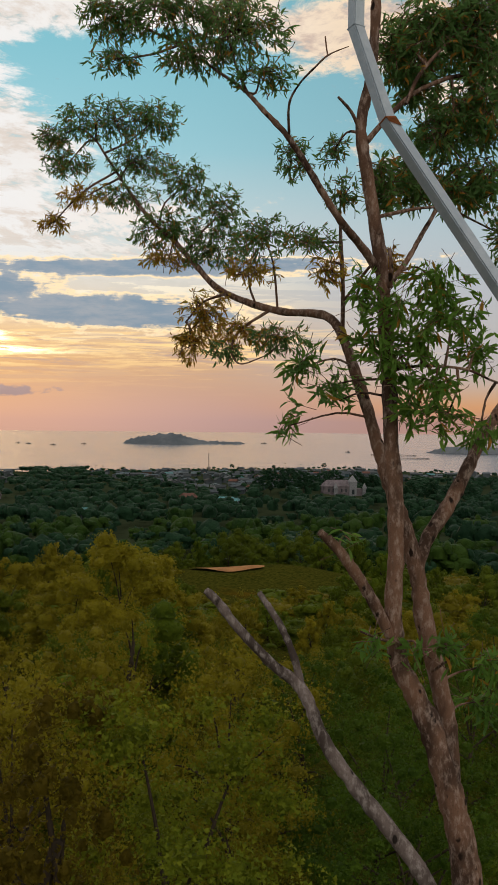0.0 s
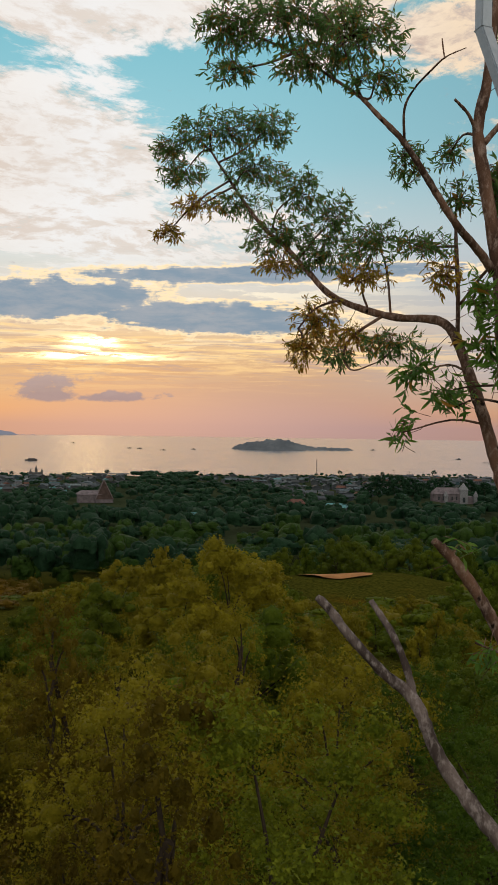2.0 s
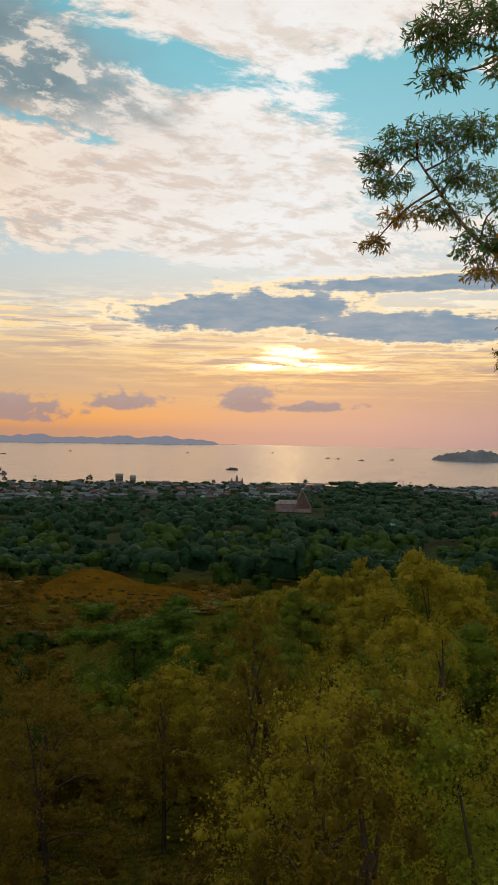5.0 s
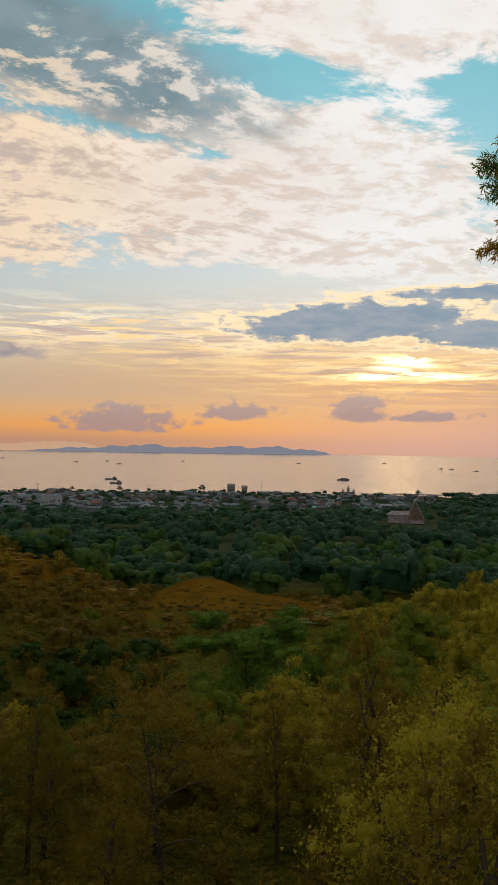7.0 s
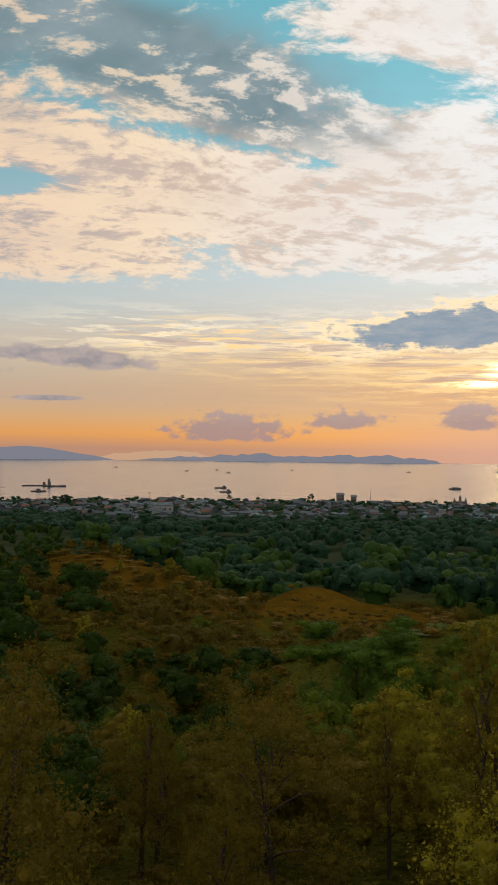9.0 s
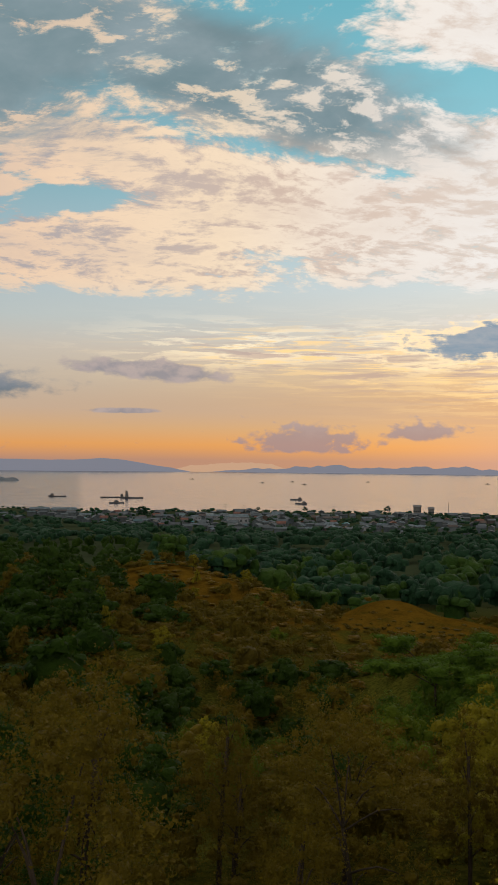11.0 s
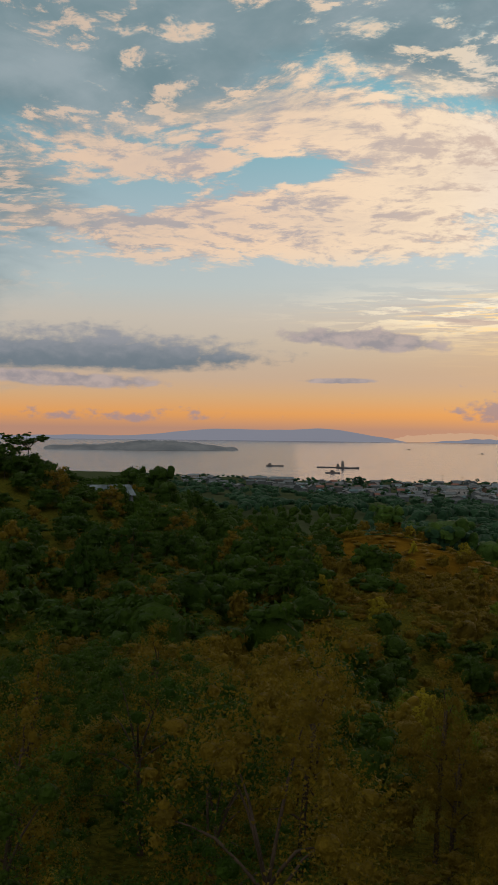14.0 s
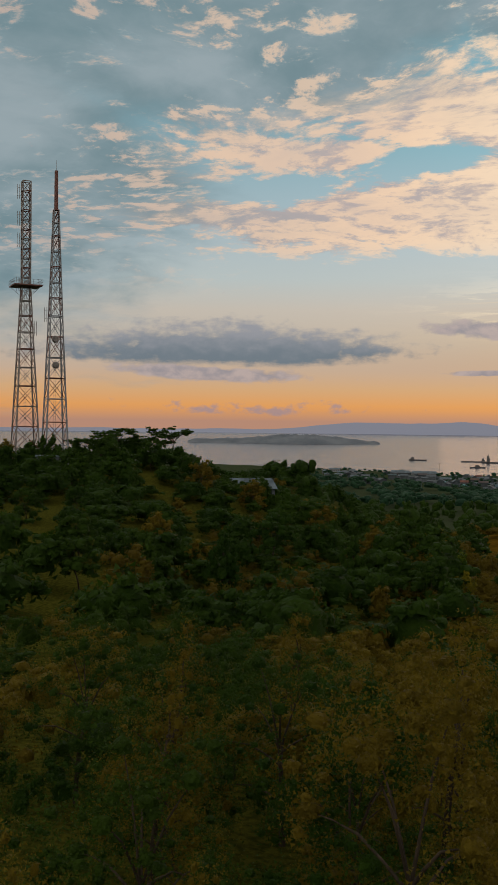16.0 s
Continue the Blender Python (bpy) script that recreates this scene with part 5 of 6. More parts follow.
foliage_of(107, [
    (0.95, 7.83, 1.05, 0.16, 0.28), (1.12, 7.72, 0.86, 0.20, 0.27), (0.97, 7.92, 0.65, 0.23, 0.19), (1.17, 7.71, 0.49, 0.23, 0.23),
    (1.52, 7.93, 1.16, 0.35, 0.21), (1.66, 7.92, 0.89, 0.35, 0.28), (1.37, 7.82, 0.69, 0.32, 0.28), (1.51, 7.81, 0.32, 0.30, 0.23),
    (1.85, 7.91, 0.56, 0.23, 0.23), (1.28, 7.80, 0.13, 0.18, 0.23), (1.61, 7.80, 0.05, 0.28, 0.18), (1.91, 7.90, -0.04, 0.21, 0.19),
], 0.13, 1.9, M_FRESH, 60)
foliage_of(108, [
    (1.64, 8.48, 3.42, 0.47, 0.40), (1.99, 8.48, 3.42, 0.35, 0.50), (1.45, 8.47, 3.02, 0.30, 0.35), (2.00, 8.46, 2.73, 0.35, 0.45),
    (1.65, 8.46, 2.58, 0.35, 0.35), (2.00, 8.45, 2.13, 0.30, 0.30), (1.41, 8.45, 2.13, 0.30, 0.30), (1.71, 8.45, 2.03, 0.25, 0.22),
    (1.23, 8.37, 3.23, 0.20, 0.34), (1.13, 8.25, 2.03, 0.17, 0.29), (2.42, 8.57, 3.02, 0.30, 0.90), (2.28, 8.54, 1.66, 0.20, 0.35),
], 0.1, 4.3, M_LEAF, 0)
foliage_of(109, [
    (1.00, 7.56, -1.76, 0.18, 0.11), (1.65, 7.86, -1.87, 0.23, 0.16), (1.37, 7.76, -1.85, 0.14, 0.10), (0.83, 7.73, -0.96, 0.10, 0.08),
    (2.15, 8.55, -2.49, 0.30, 0.30), (2.15, 8.55, -2.18, 0.20, 0.20),
], 0.13, 2.0, M_FRESH, 80)


def steel_pole():
    """A bent square tube with welded mitres, rusty at one weld."""
    root = new("metal_pole")
    line = [Vector(p) for p in ((0.27, 2.52, 2.10), (0.256, 2.403, 0.981), (0.328, 2.337, 0.732), (0.599, 2.207, 0.274), (0.855, 2.097, -0.145), (1.02, 2.04, -0.55), (1.05, 2.04, -8.0))]
    base = Vector((line[-1].x, line[-1].y, 0))
    ground = float(land(base.x, base.y))
    line[-1].z = ground - EYE - 0.3
    root.location = (base.x, base.y, ground)
    pts = [p + Vector((0, 0, EYE)) - root.location for p in line]
    h = 0.0155
    dirs = [(b - a).normalized() for a, b in zip(pts, pts[1:])]
    ref = Vector((0, -1, 0))
    rings = []
    for i, p in enumerate(pts):
        a, b = dirs[max(i - 1, 0)], dirs[min(i, len(dirs) - 1)]
        t = (a + b).normalized()
        u = (ref - ref.dot(t) * t).normalized()
        v = t.cross(u)
        k = 1.0 / max(0.5, t.dot(a))
        rings.append([p + (u * c + v * s * k) * h * 1.414 for c, s in ((1, 0.25), (-0.1, 1), (-1, -0.25), (0.1, -1))])
    for i in range(len(rings) - 1):
        bm = bmesh.new()
        lo = [bm.verts.new(c) for c in rings[i]]
        hi = [bm.verts.new(c) for c in rings[i + 1]]
        for j in range(4):
            bm.faces.new((lo[j], lo[(j + 1) % 4], hi[(j + 1) % 4], hi[j]))
        if i == 0:
            bm.faces.new(lo[::-1])
        bmesh.ops.bevel(bm, geom=[e for e in bm.edges if len(e.link_faces) == 2 and abs((e.verts[0].co - e.verts[1].co).length) > 0.1], offset=0.003, segments=2, affect="EDGES")
        part("tube", bm, M_STEEL, root)
    for i in (1, 2, 3):
        bm = bmesh.new()
        for a, b in zip(rings[i], rings[i][1:] + rings[i][:1]):
            beam(bm, a, b, 0.003 if i != 2 else 0.0045, 6)
        part("weld_bead", bm, M_RUST if i == 2 else M_STEEL, root, "rusty weld bead" if i == 2 else "")
    bm = bmesh.new()
    p, a = pts[2], dirs[2]
    q = rings[2]
    for k in (2, 3):
        lo, hi = q[k], q[(k + 1) % 4]
        out = ((lo + hi) / 2 - p).normalized() * 0.0012
        vs = [bm.verts.new(c + out) for c in (lo, hi, hi + a * 0.014, lo + a * 0.03)]
        bm.faces.new(vs)
    bmesh.ops.solidify(bm, geom=list(bm.faces), thickness=0.0008)
    part("rust_patch", bm, M_RUST, root, "orange rust patch below the weld")
    tagged(root, "bent square galvanised steel pole with a rusty weld", "pole")


steel_pole()


# ---- radio towers on the left-hand ridge ----
def lattice_tower(name, az, d, levels, mats, label, platform=None, mast=None, aerials=()):
    """A square lattice tower through (height, half width) levels."""
    root = new(name)
    p = at(az, d)
    p.z = float(land(p.x, p.y)) - 0.3
    root.matrix_basis = pose(*p, 0, 0, az + 12)
    corner = ((1, 1), (-1, 1), (-1, -1), (1, -1))
    for cx, cy in corner:
        v, f = tube([(cx * w, cy * w, z, 0.17 if z < 25 else 0.12) for z, w in levels], 2 * len(levels) - 1, 6, 0.0)
        child("leg", mesh_of("leg", v, f, mats[0]), root)
    for i, ((z0, w0), (z1, w1)) in enumerate(zip(levels, levels[1:])):
        for (ax, ay), (bx, by) in zip(corner, corner[1:] + corner[:1]):
            for a, b, w in (((ax * w1, ay * w1, z1), (bx * w1, by * w1, z1), 0.22), ((ax * w0, ay * w0, z0), (bx * w1, by * w1, z1), 0.13), ((bx * w0, by * w0, z0), (ax * w1, ay * w1, z1), 0.13)):
                part("brace", beam(bmesh.new(), a, b, w), mats[1] if i % 2 else mats[0], root)
    bm = bmesh.new()
    top = levels[-1][0]
    for s in (-0.2, 0.2):
        beam(bm, (s, 0.25, 0.5), (s, 0.25, top), 0.06)
    for z in np.arange(1, top, 0.6):
        beam(bm, (-0.2, 0.25, z), (0.2, 0.25, z), 0.04)
    part("ladder", bm, M_TOWER, root)
    if platform:
        z, w = platform
        bm = box(bmesh.new(), -w, -w, z - 0.15, w, w, z + 0.10)
        part("platform", bm, M_RED, root, "faded red work platform")
        bm = bmesh.new()
        for (ax, ay), (bx, by) in zip(corner, corner[1:] + corner[:1]):
            for h in (0.6, 1.15):
                beam(bm, (ax * w, ay * w, z + h), (bx * w, by * w, z + h), 0.06)
            for k in range(6):
                f = k / 6
                q = (ax * w * (1 - f) + bx * w * f, ay * w * (1 - f) + by * w * f)
                beam(bm, (*q, z), (*q, z + 1.15), 0.06)
        part("railing", bm, M_WHITE, root)
        bm = bmesh.new()
        for cx, cy in corner:
            beam(bm, (cx * w * 0.9, cy * w * 0.9, z - 0.1), (cx * 0.9, cy * 0.9, z - 2.0), 0.09)
        part("bracket", bm, mats[0], root)
    if mast:
        z, h, r = mast
        bm = bmesh.new()
        bmesh.ops.create_cone(bm, cap_ends=True, segments=12, radius1=r, radius2=r * 0.85, depth=h, matrix=Matrix.Translation((0, 0, z + h / 2)))
        part("antenna", bm, M_RED, root, "dark red tubular antenna")
        bm = beam(bmesh.new(), (0, 0, z + h), (0, 0, z + h + 2.2), 0.06)
        part("lightning_rod", bm, M_TOWER, root)
    for z, side, kind in aerials:
        w = float(np.interp(z, [l[0] for l in levels], [l[1] for l in levels]))
        bm = bmesh.new()
        if kind == "dish":
            bmesh.ops.create_cone(bm, cap_ends=True, segments=14, radius1=0.75, radius2=0.55, depth=0.5, matrix=pose(side * w * 0.5, -w - 0.4, z, 90, 0, 0))
            part("dish", bm, M_TOWER, root)
        else:
            x = side * (w + 1.0)
            beam(bm, (side * w, 0, z), (x, 0, z), 0.07)
            beam(bm, (side * w, 0, z + 1.6), (x, 0, z + 1.6), 0.07)
            for dx in (0.0, -0.45):
                beam(bm, (x + side * dx, 0, z - 0.7), (x + side * dx, 0, z + 2.3), 0.10)
            part("aerial", bm, M_TOWER, root)
    return tagged(root, label, "tower", "radio towers")


TD = 205.0
base1 = float(land(*at(70.5, TD)[:2])) - 0.3
top1 = EYE + TD * math.tan(radians(13.48)) / 1.0 - base1
plat1 = EYE + TD * math.tan(radians(7.65)) - base1
low = [(plat1 * f, 2.65 - (2.65 - 0.85) * f) for f in (0.0, 0.12, 0.24, 0.35, 0.46, 0.56, 0.66, 0.75, 0.84, 0.92, 1.0)]
high = [(plat1 + (top1 - plat1) * f, 0.82) for f in np.linspace(0.08, 1.0, 11)]
lattice_tower("radio_tower", 70.55, TD, low + [(float(a), b) for a, b in high], (M_TOWER, M_RED), "tall lattice radio tower with a work platform and aerials",
              (plat1, 2.9), None, [(top1 - 3.0, -1, "yagi"), (top1 - 8.5, -1, "yagi"), (top1 - 13.0, -1, "yagi"), (plat1 - 9.5, 1, "yagi"), (top1 - 22.0, -1, "yagi")])
base2 = float(land(*at(68.85, TD - 6)[:2])) - 0.3
top2 = EYE + (TD - 6) * math.tan(radians(12.0)) - base2
rows2 = [(top2 * f, 2.45 - 1.95 * f ** 0.85) for f in (0.0, 0.09, 0.18, 0.27, 0.35, 0.43, 0.51, 0.59, 0.66, 0.72, 0.78, 0.84, 0.90, 0.95, 1.0)]
lattice_tower("radio_tower", 68.85, TD - 6, rows2, (M_WHITE, M_RED), "slim lattice radio tower with a dark red antenna on top", None, (top2, (TD - 6) * 0.040, 0.42),
              [(top2 * 0.50, -0.5, "dish"), (top2 * 0.40, -0.3, "dish"), (top2 * 0.58, -1, "yagi")])
hut = new("tower_hut")
p = at(69.2, TD - 22)
p.z = float(land(p.x, p.y))
hut.matrix_basis = pose(*p, 0, 0, 70)
part("wall", box(bmesh.new(), -2.2, -1.6, -0.5, 2.2, 1.6, 2.8), M_WALL, hut)
part("roof", box(bmesh.new(), -2.5, -1.9, 2.8, 2.5, 1.9, 3.05), M_ROOF, hut)
part("door", box(bmesh.new(), -0.5, -1.66, -0.4, 0.5, -1.58, 1.9), M_CABIN, hut)
tagged(hut, "small pale equipment hut below the towers", "hut")


# ---- buildings ----
def house(wide, deep, tall, rise, wall, roof, label, windows=3):
    """A gabled house: walls, roof with eaves, windows and a door."""
    root = new("house")
    part("wall", box(bmesh.new(), -wide / 2, -deep / 2, -1.0, wide / 2, deep / 2, tall), wall, root)
    bm = bmesh.new()
    e, w, d = 0.5, wide / 2, deep / 2
    z0, z1 = tall - 0.15, tall + rise
    v = [bm.verts.new(c) for c in ((-w - e, -d - e, z0), (w + e, -d - e, z0), (w + e, d + e, z0), (-w - e, d + e, z0), (-w - e, 0, z1), (w + e, 0, z1))]
    for f in ((0, 1, 5, 4), (2, 3, 4, 5), (1, 2, 5), (3, 0, 4), (3, 2, 1, 0)):
        bm.faces.new([v[i] for i in f])
    part("roof", bm, roof, root)
    for k in range(windows):
        x = -wide / 2 + wide * (k + 0.5) / windows
        part("window", box(bmesh.new(), x - 0.6, -deep / 2 - 0.05, tall * 0.45, x + 0.6, -deep / 2 + 0.02, tall * 0.45 + 1.2), M_GLASS, root)
    return tagged(root, label, "house", "town houses")


def put_at(root, az, d, turn, scale=1.0, lift=0.0):
    p = at(az, d)
    p.z = max(0.6, float(land(p.x, p.y))) + lift
    root.matrix_basis = pose(*p, 0, 0, az + turn) @ Matrix.Scale(scale, 4)
    return root


def town_mass():
    """The rest of the town: low gabled houses crowded along its lanes, too many to count."""
    r = np.random.default_rng(123)
    pieces = []
    for _ in range(760):
        az = r.uniform(-14, 52)
        d = r.uniform(640, float(shore(az)) - 58)
        if not in_town(az, d) or (-7.4 < az < -4.0 and d < 760):
            continue
        w, dp, h, up = r.uniform(2.2, 4.8), r.uniform(2.0, 3.6), r.uniform(2.4, 4.6), r.uniform(0.8, 1.8)
        c = at(az, d)
        t = radians(az + r.choice((0, 90)) + r.uniform(-22, 22))
        turn = np.array(((math.cos(t), math.sin(t), 0), (-math.sin(t), math.cos(t), 0), (0, 0, 1)))
        o = np.array((c.x, c.y, max(0.6, float(land(c.x, c.y)))))
        wall = np.array([(sx * w, sy * dp, z) for z in (-1.0, h) for sx, sy in ((-1, -1), (1, -1), (1, 1), (-1, 1))] + [(-w, 0, h + up - 0.15), (w, 0, h + up - 0.15)])
        roof = np.array([(sx * (w + 0.5), sy * (dp + 0.5), h - 0.1 + lift) for lift in (0.0, -0.12) for sx, sy in ((-1, -1), (1, -1), (1, 1), (-1, 1))]
                        + [(-w - 0.5, 0, h + up), (w + 0.5, 0, h + up)])
        f1 = [(0, 1, 5), (0, 5, 4), (1, 2, 6), (1, 6, 5), (2, 3, 7), (2, 7, 6), (3, 0, 4), (3, 4, 7), (4, 8, 7), (5, 6, 9)]
        f2 = [(0, 1, 9), (0, 9, 8), (2, 3, 8), (2, 8, 9), (4, 5, 1), (4, 1, 0), (6, 7, 3), (6, 3, 2), (4, 7, 6), (4, 6, 5)]
        pieces += [(wall @ turn + o, np.array(f1)), (roof @ turn + o, np.array(f2))]
    v, f = merged(pieces)
    tagged(new("town_roofs", mesh_of("town_roofs", v, f, M_TOWN)), "crowded low town houses with pale metal roofs", "houses", kind="stuff")


town_mass()
rng = np.random.default_rng(9)
styles = [house(11, 8, 3.6, 2.0, M_WALL, M_ROOF, "pale town house with a grey metal roof"), house(14, 9, 4.6, 1.6, M_WALL, M_ROOF, "long pale town house with a grey metal roof", 4),
          house(9, 8, 5.2, 2.2, M_WALL, M_REDROOF, "two-storey town house with a faded red roof"), house(10, 8, 3.4, 1.8, M_WALL, M_TEALROOF, "low town house with a teal roof"),
          house(18, 11, 4.8, 1.4, M_WHITE, M_ROOF, "wide white hall with a low metal roof", 5)]
spots = []
for i in range(250):
    az = rng.uniform(-13, 53)
    d = rng.uniform(640, float(shore(az)) - 62)
    while not in_town(az, d):
        az = rng.uniform(-13, 50)
        d = rng.uniform(640, float(shore(az)) - 62)
    spots.append((az, d))
for i, (az, d) in enumerate(spots):
    k = i if i < 5 else int(rng.choice(5, p=(0.34, 0.26, 0.14, 0.08, 0.18)))
    ob = styles[k] if i < 5 else copy_thing(styles[k], pose(0, 0, 0))
    put_at(ob, az, d, rng.choice((0, 90)) + rng.uniform(-25, 25), rng.uniform(0.42, 0.78))


def church():
    """A pale church with a long nave, a gabled tower and two small spires."""
    root = new("church")
    part("nave", box(bmesh.new(), -18, -6, -2, 10, 6, 7), M_PALE, root)
    bm = bmesh.new()
    v = [bm.verts.new(c) for c in ((-19, -7, 6.8), (10, -7, 6.8), (10, 7, 6.8), (-19, 7, 6.8), (-14, 0, 12.5), (10, 0, 12.5))]
    for f in ((0, 1, 5, 4), (2, 3, 4, 5), (1, 2, 5), (3, 0, 4), (3, 2, 1, 0)):
        bm.faces.new([v[i] for i in f])
    part("roof", bm, M_PALE, root, "pale pinkish nave roof")
    part("tower", box(bmesh.new(), 6, -7, -2, 13, 0, 11), M_WHITE, root)
    bm = bmesh.new()
    bmesh.ops.create_cone(bm, cap_ends=True, segments=4, radius1=5.6, radius2=0.1, depth=6, matrix=pose(9.5, -3.5, 14, 0, 0, 45))
    part("spire", bm, M_WHITE, root)
    for x in (-7, 20):
        part("turret", box(bmesh.new(), x - 1.6, -8.5, -2, x + 1.6, -5.3, 5.5), M_WHITE, root)
        bm = bmesh.new()
        bmesh.ops.create_cone(bm, cap_ends=True, segments=4, radius1=2.8, radius2=0.1, depth=4.5, matrix=pose(x, -6.9, 7.7, 0, 0, 45))
        part("spire", bm, M_WHITE, root)
    part("side_hall", box(bmesh.new(), 10, -5, -2, 19, 5, 4.5), M_PALE, root)
    for x in (-13, -9, -5, -1, 3):
        part("window", box(bmesh.new(), x - 0.6, -6.06, 1.5, x + 0.6, -5.98, 4.5), M_GLASS, root)
    part("portal", box(bmesh.new(), 8.3, -7.08, -0.5, 10.7, -6.98, 4.0), M_GLASS, root)
    return tagged(root, "pale white church with a pointed tower above the trees", "church")


put_at(church(), -5.55, 690, 14, 0.78, 1.8)


def pyramid_chapel():
    """A low hall beside a steep pyramid roof with pale hips."""
    root = new("chapel")
    part("hall", box(bmesh.new(), -16, -7, -2, 4, 7, 5), M_PALE, root)
    bm = bmesh.new()
    v = [bm.verts.new(c) for c in ((-17, -8, 4.9), (4, -8, 4.9), (4, 8, 4.9), (-17, 8, 4.9), (-13, 0, 8), (3, 0, 8))]
    for f in ((0, 1, 5, 4), (2, 3, 4, 5), (1, 2, 5), (3, 0, 4), (3, 2, 1, 0)):
        bm.faces.new([v[i] for i in f])
    part("hall_roof", bm, M_PALE, root)
    bm = bmesh.new()
    bmesh.ops.create_cone(bm, cap_ends=True, segments=4, radius1=10.5, radius2=0.1, depth=16, matrix=pose(6, -2, 9, 0, 0, 45))
    part("pyramid_roof", bm, M_BROWNROOF, root, "steep brownish pyramid roof")
    bm = bmesh.new()
    for cx, cy in ((1, 1), (-1, 1), (-1, -1), (1, -1)):
        beam(bm, (6 + 7.5 * cx, -2 + 7.5 * cy, 1.0), (6, -2, 17.2), 0.7)
    part("hip", bm, M_PALE, root, "pale ridge hips")
    part("base", box(bmesh.new(), -1.2, -9.2, -2, 13.2, 5.2, 1.2), M_PALE, root)
    return tagged(root, "chapel with a steep pyramid roof and a low hall", "chapel")


put_at(pyramid_chapel(), 15.5, 640, 5, 0.78, 2.0)


def hall(name, az, d, wide, tall, wall, roof, label, turn=0.0, lift=0.0, deep=10.0):
    root = new(name)
    part("wall", box(bmesh.new(), -wide / 2, -deep / 2, -2, wide / 2, deep / 2, tall), wall, root)
    bm = bmesh.new()
    w, e = wide / 2 + 0.6, deep / 2 + 0.6
    v = [bm.verts.new(c) for c in ((-w, -e, tall), (w, -e, tall), (w, e, tall), (-w, e, tall), (-w * 0.86, 0, tall + 2.2), (w * 0.86, 0, tall + 2.2))]
    for f in ((0, 1, 5, 4), (2, 3, 4, 5), (1, 2, 5), (3, 0, 4), (3, 2, 1, 0)):
        bm.faces.new([v[i] for i in f])
    part("roof", bm, roof, root)
    for k in range(4):
        x = -wide / 2 + wide * (k + 0.5) / 4
        part("window", box(bmesh.new(), x - 0.7, -deep / 2 - 0.06, tall * 0.4, x + 0.7, -deep / 2 + 0.02, tall * 0.4 + 1.4), M_GLASS, root)
    tagged(root, label, "building")
    return put_at(root, az, d, turn, 1.0, lift)


hall("farm_house", 57.3, 215, 10.5, 2.4, M_WALL, M_ROOF, "house with a pale grey hipped roof among ridge trees", 8, 1.6, 6.0)
hall("white_building", 36.6, 800, 17, 6.5, M_WHITE, M_ROOF, "white flat-fronted building at the edge of town", 0, 1.0)
hall("warehouse", 46.9, 985, 26, 4.0, M_WHITE, M_ROOF, "long low white warehouse by the harbour", 4, 0.0)
hall("warehouse", 48.3, 1000, 20, 4.0, M_WALL, M_ROOF, "grey harbour warehouse with a metal roof", -6, 0.0)
hall("hillside_house", 3.6, 560, 7, 4.0, M_REDROOF, M_REDROOF, "small house with an orange-red roof among dark trees", 20, 3.0)
hall("hillside_house", 1.2, 540, 11, 3.4, M_WALL, M_TEALROOF, "small house with a teal roof among dark trees", -10, 3.0)
hall("hillside_house", 9.6, 455, 3.6, 2.6, M_WALL, M_TEALROOF, "tiny teal-roofed house among dark trees", -10, 4.0)
hall("block", 26.0, 1020, 8, 8.5, M_CABIN, M_CABIN, "dark square building on the waterfront", 0)
hall("block", 25.2, 1022, 6, 7.0, M_CABIN, M_CABIN, "dark square building on the waterfront", 0)


def waterfront_church():
    root = new("twin_spired_church")
    part("nave", box(bmesh.new(), -5, -4, -1, 5, 4, 6), M_CABIN, root)
    for x, h in ((-5.5, 9), (0, 12), (5.5, 9)):
        bm = box(bmesh.new(), x - 1.3, -1.3, -1, x + 1.3, 1.3, h - 3)
        bmesh.ops.create_cone(bm, cap_ends=True, segments=4, radius1=2.0, radius2=0.05, depth=4, matrix=pose(x, 0, h - 1.2, 0, 0, 45))
        part("spire", bm, M_CABIN, root)
    tagged(root, "dark church with three spires on the waterfront", "church")
    put_at(root, 19.0, 985, 0)


waterfront_church()


def slim_mast(az, d, tall, label, arm=False, wide=0.5):
    root = new("mast")
    for cx, cy in ((0.5, 0.0), (-0.25, 0.43), (-0.25, -0.43)):
        part("leg", beam(bmesh.new(), (cx * wide, cy * wide, -1), (cx * wide * 0.4, cy * wide * 0.4, tall), 0.22 * wide + 0.1), M_TOWER, root)
    bm = bmesh.new()
    for z in np.arange(1, tall, 1.5):
        w = wide * (1 - 0.6 * z / tall)
        beam(bm, (0.5 * w, 0, z), (-0.25 * w, 0.43 * w, z + 0.75), 0.12)
        beam(bm, (-0.25 * w, -0.43 * w, z), (0.5 * w, 0, z + 0.75), 0.12)
    part("bracing", bm, M_TOWER, root)
    if arm:
        part("arm", beam(bmesh.new(), (-0.5, 0, tall - 0.3), (5.5, 0, tall + 0.1), 0.3), M_TOWER, root)
    tagged(root, label, "mast")
    return put_at(root, az, d, 0)


slim_mast(2.4, 1010, 21, "slender grey mast in the town before the island", wide=1.2)
slim_mast(24.2, 1000, 15, "slender dark mast on the waterfront")
slim_mast(46.05, 1005, 14, "harbour mast with a jib arm", True)
slim_mast(55.85, 300, 7.5, "thin grey mast behind the ridge", wide=0.6)
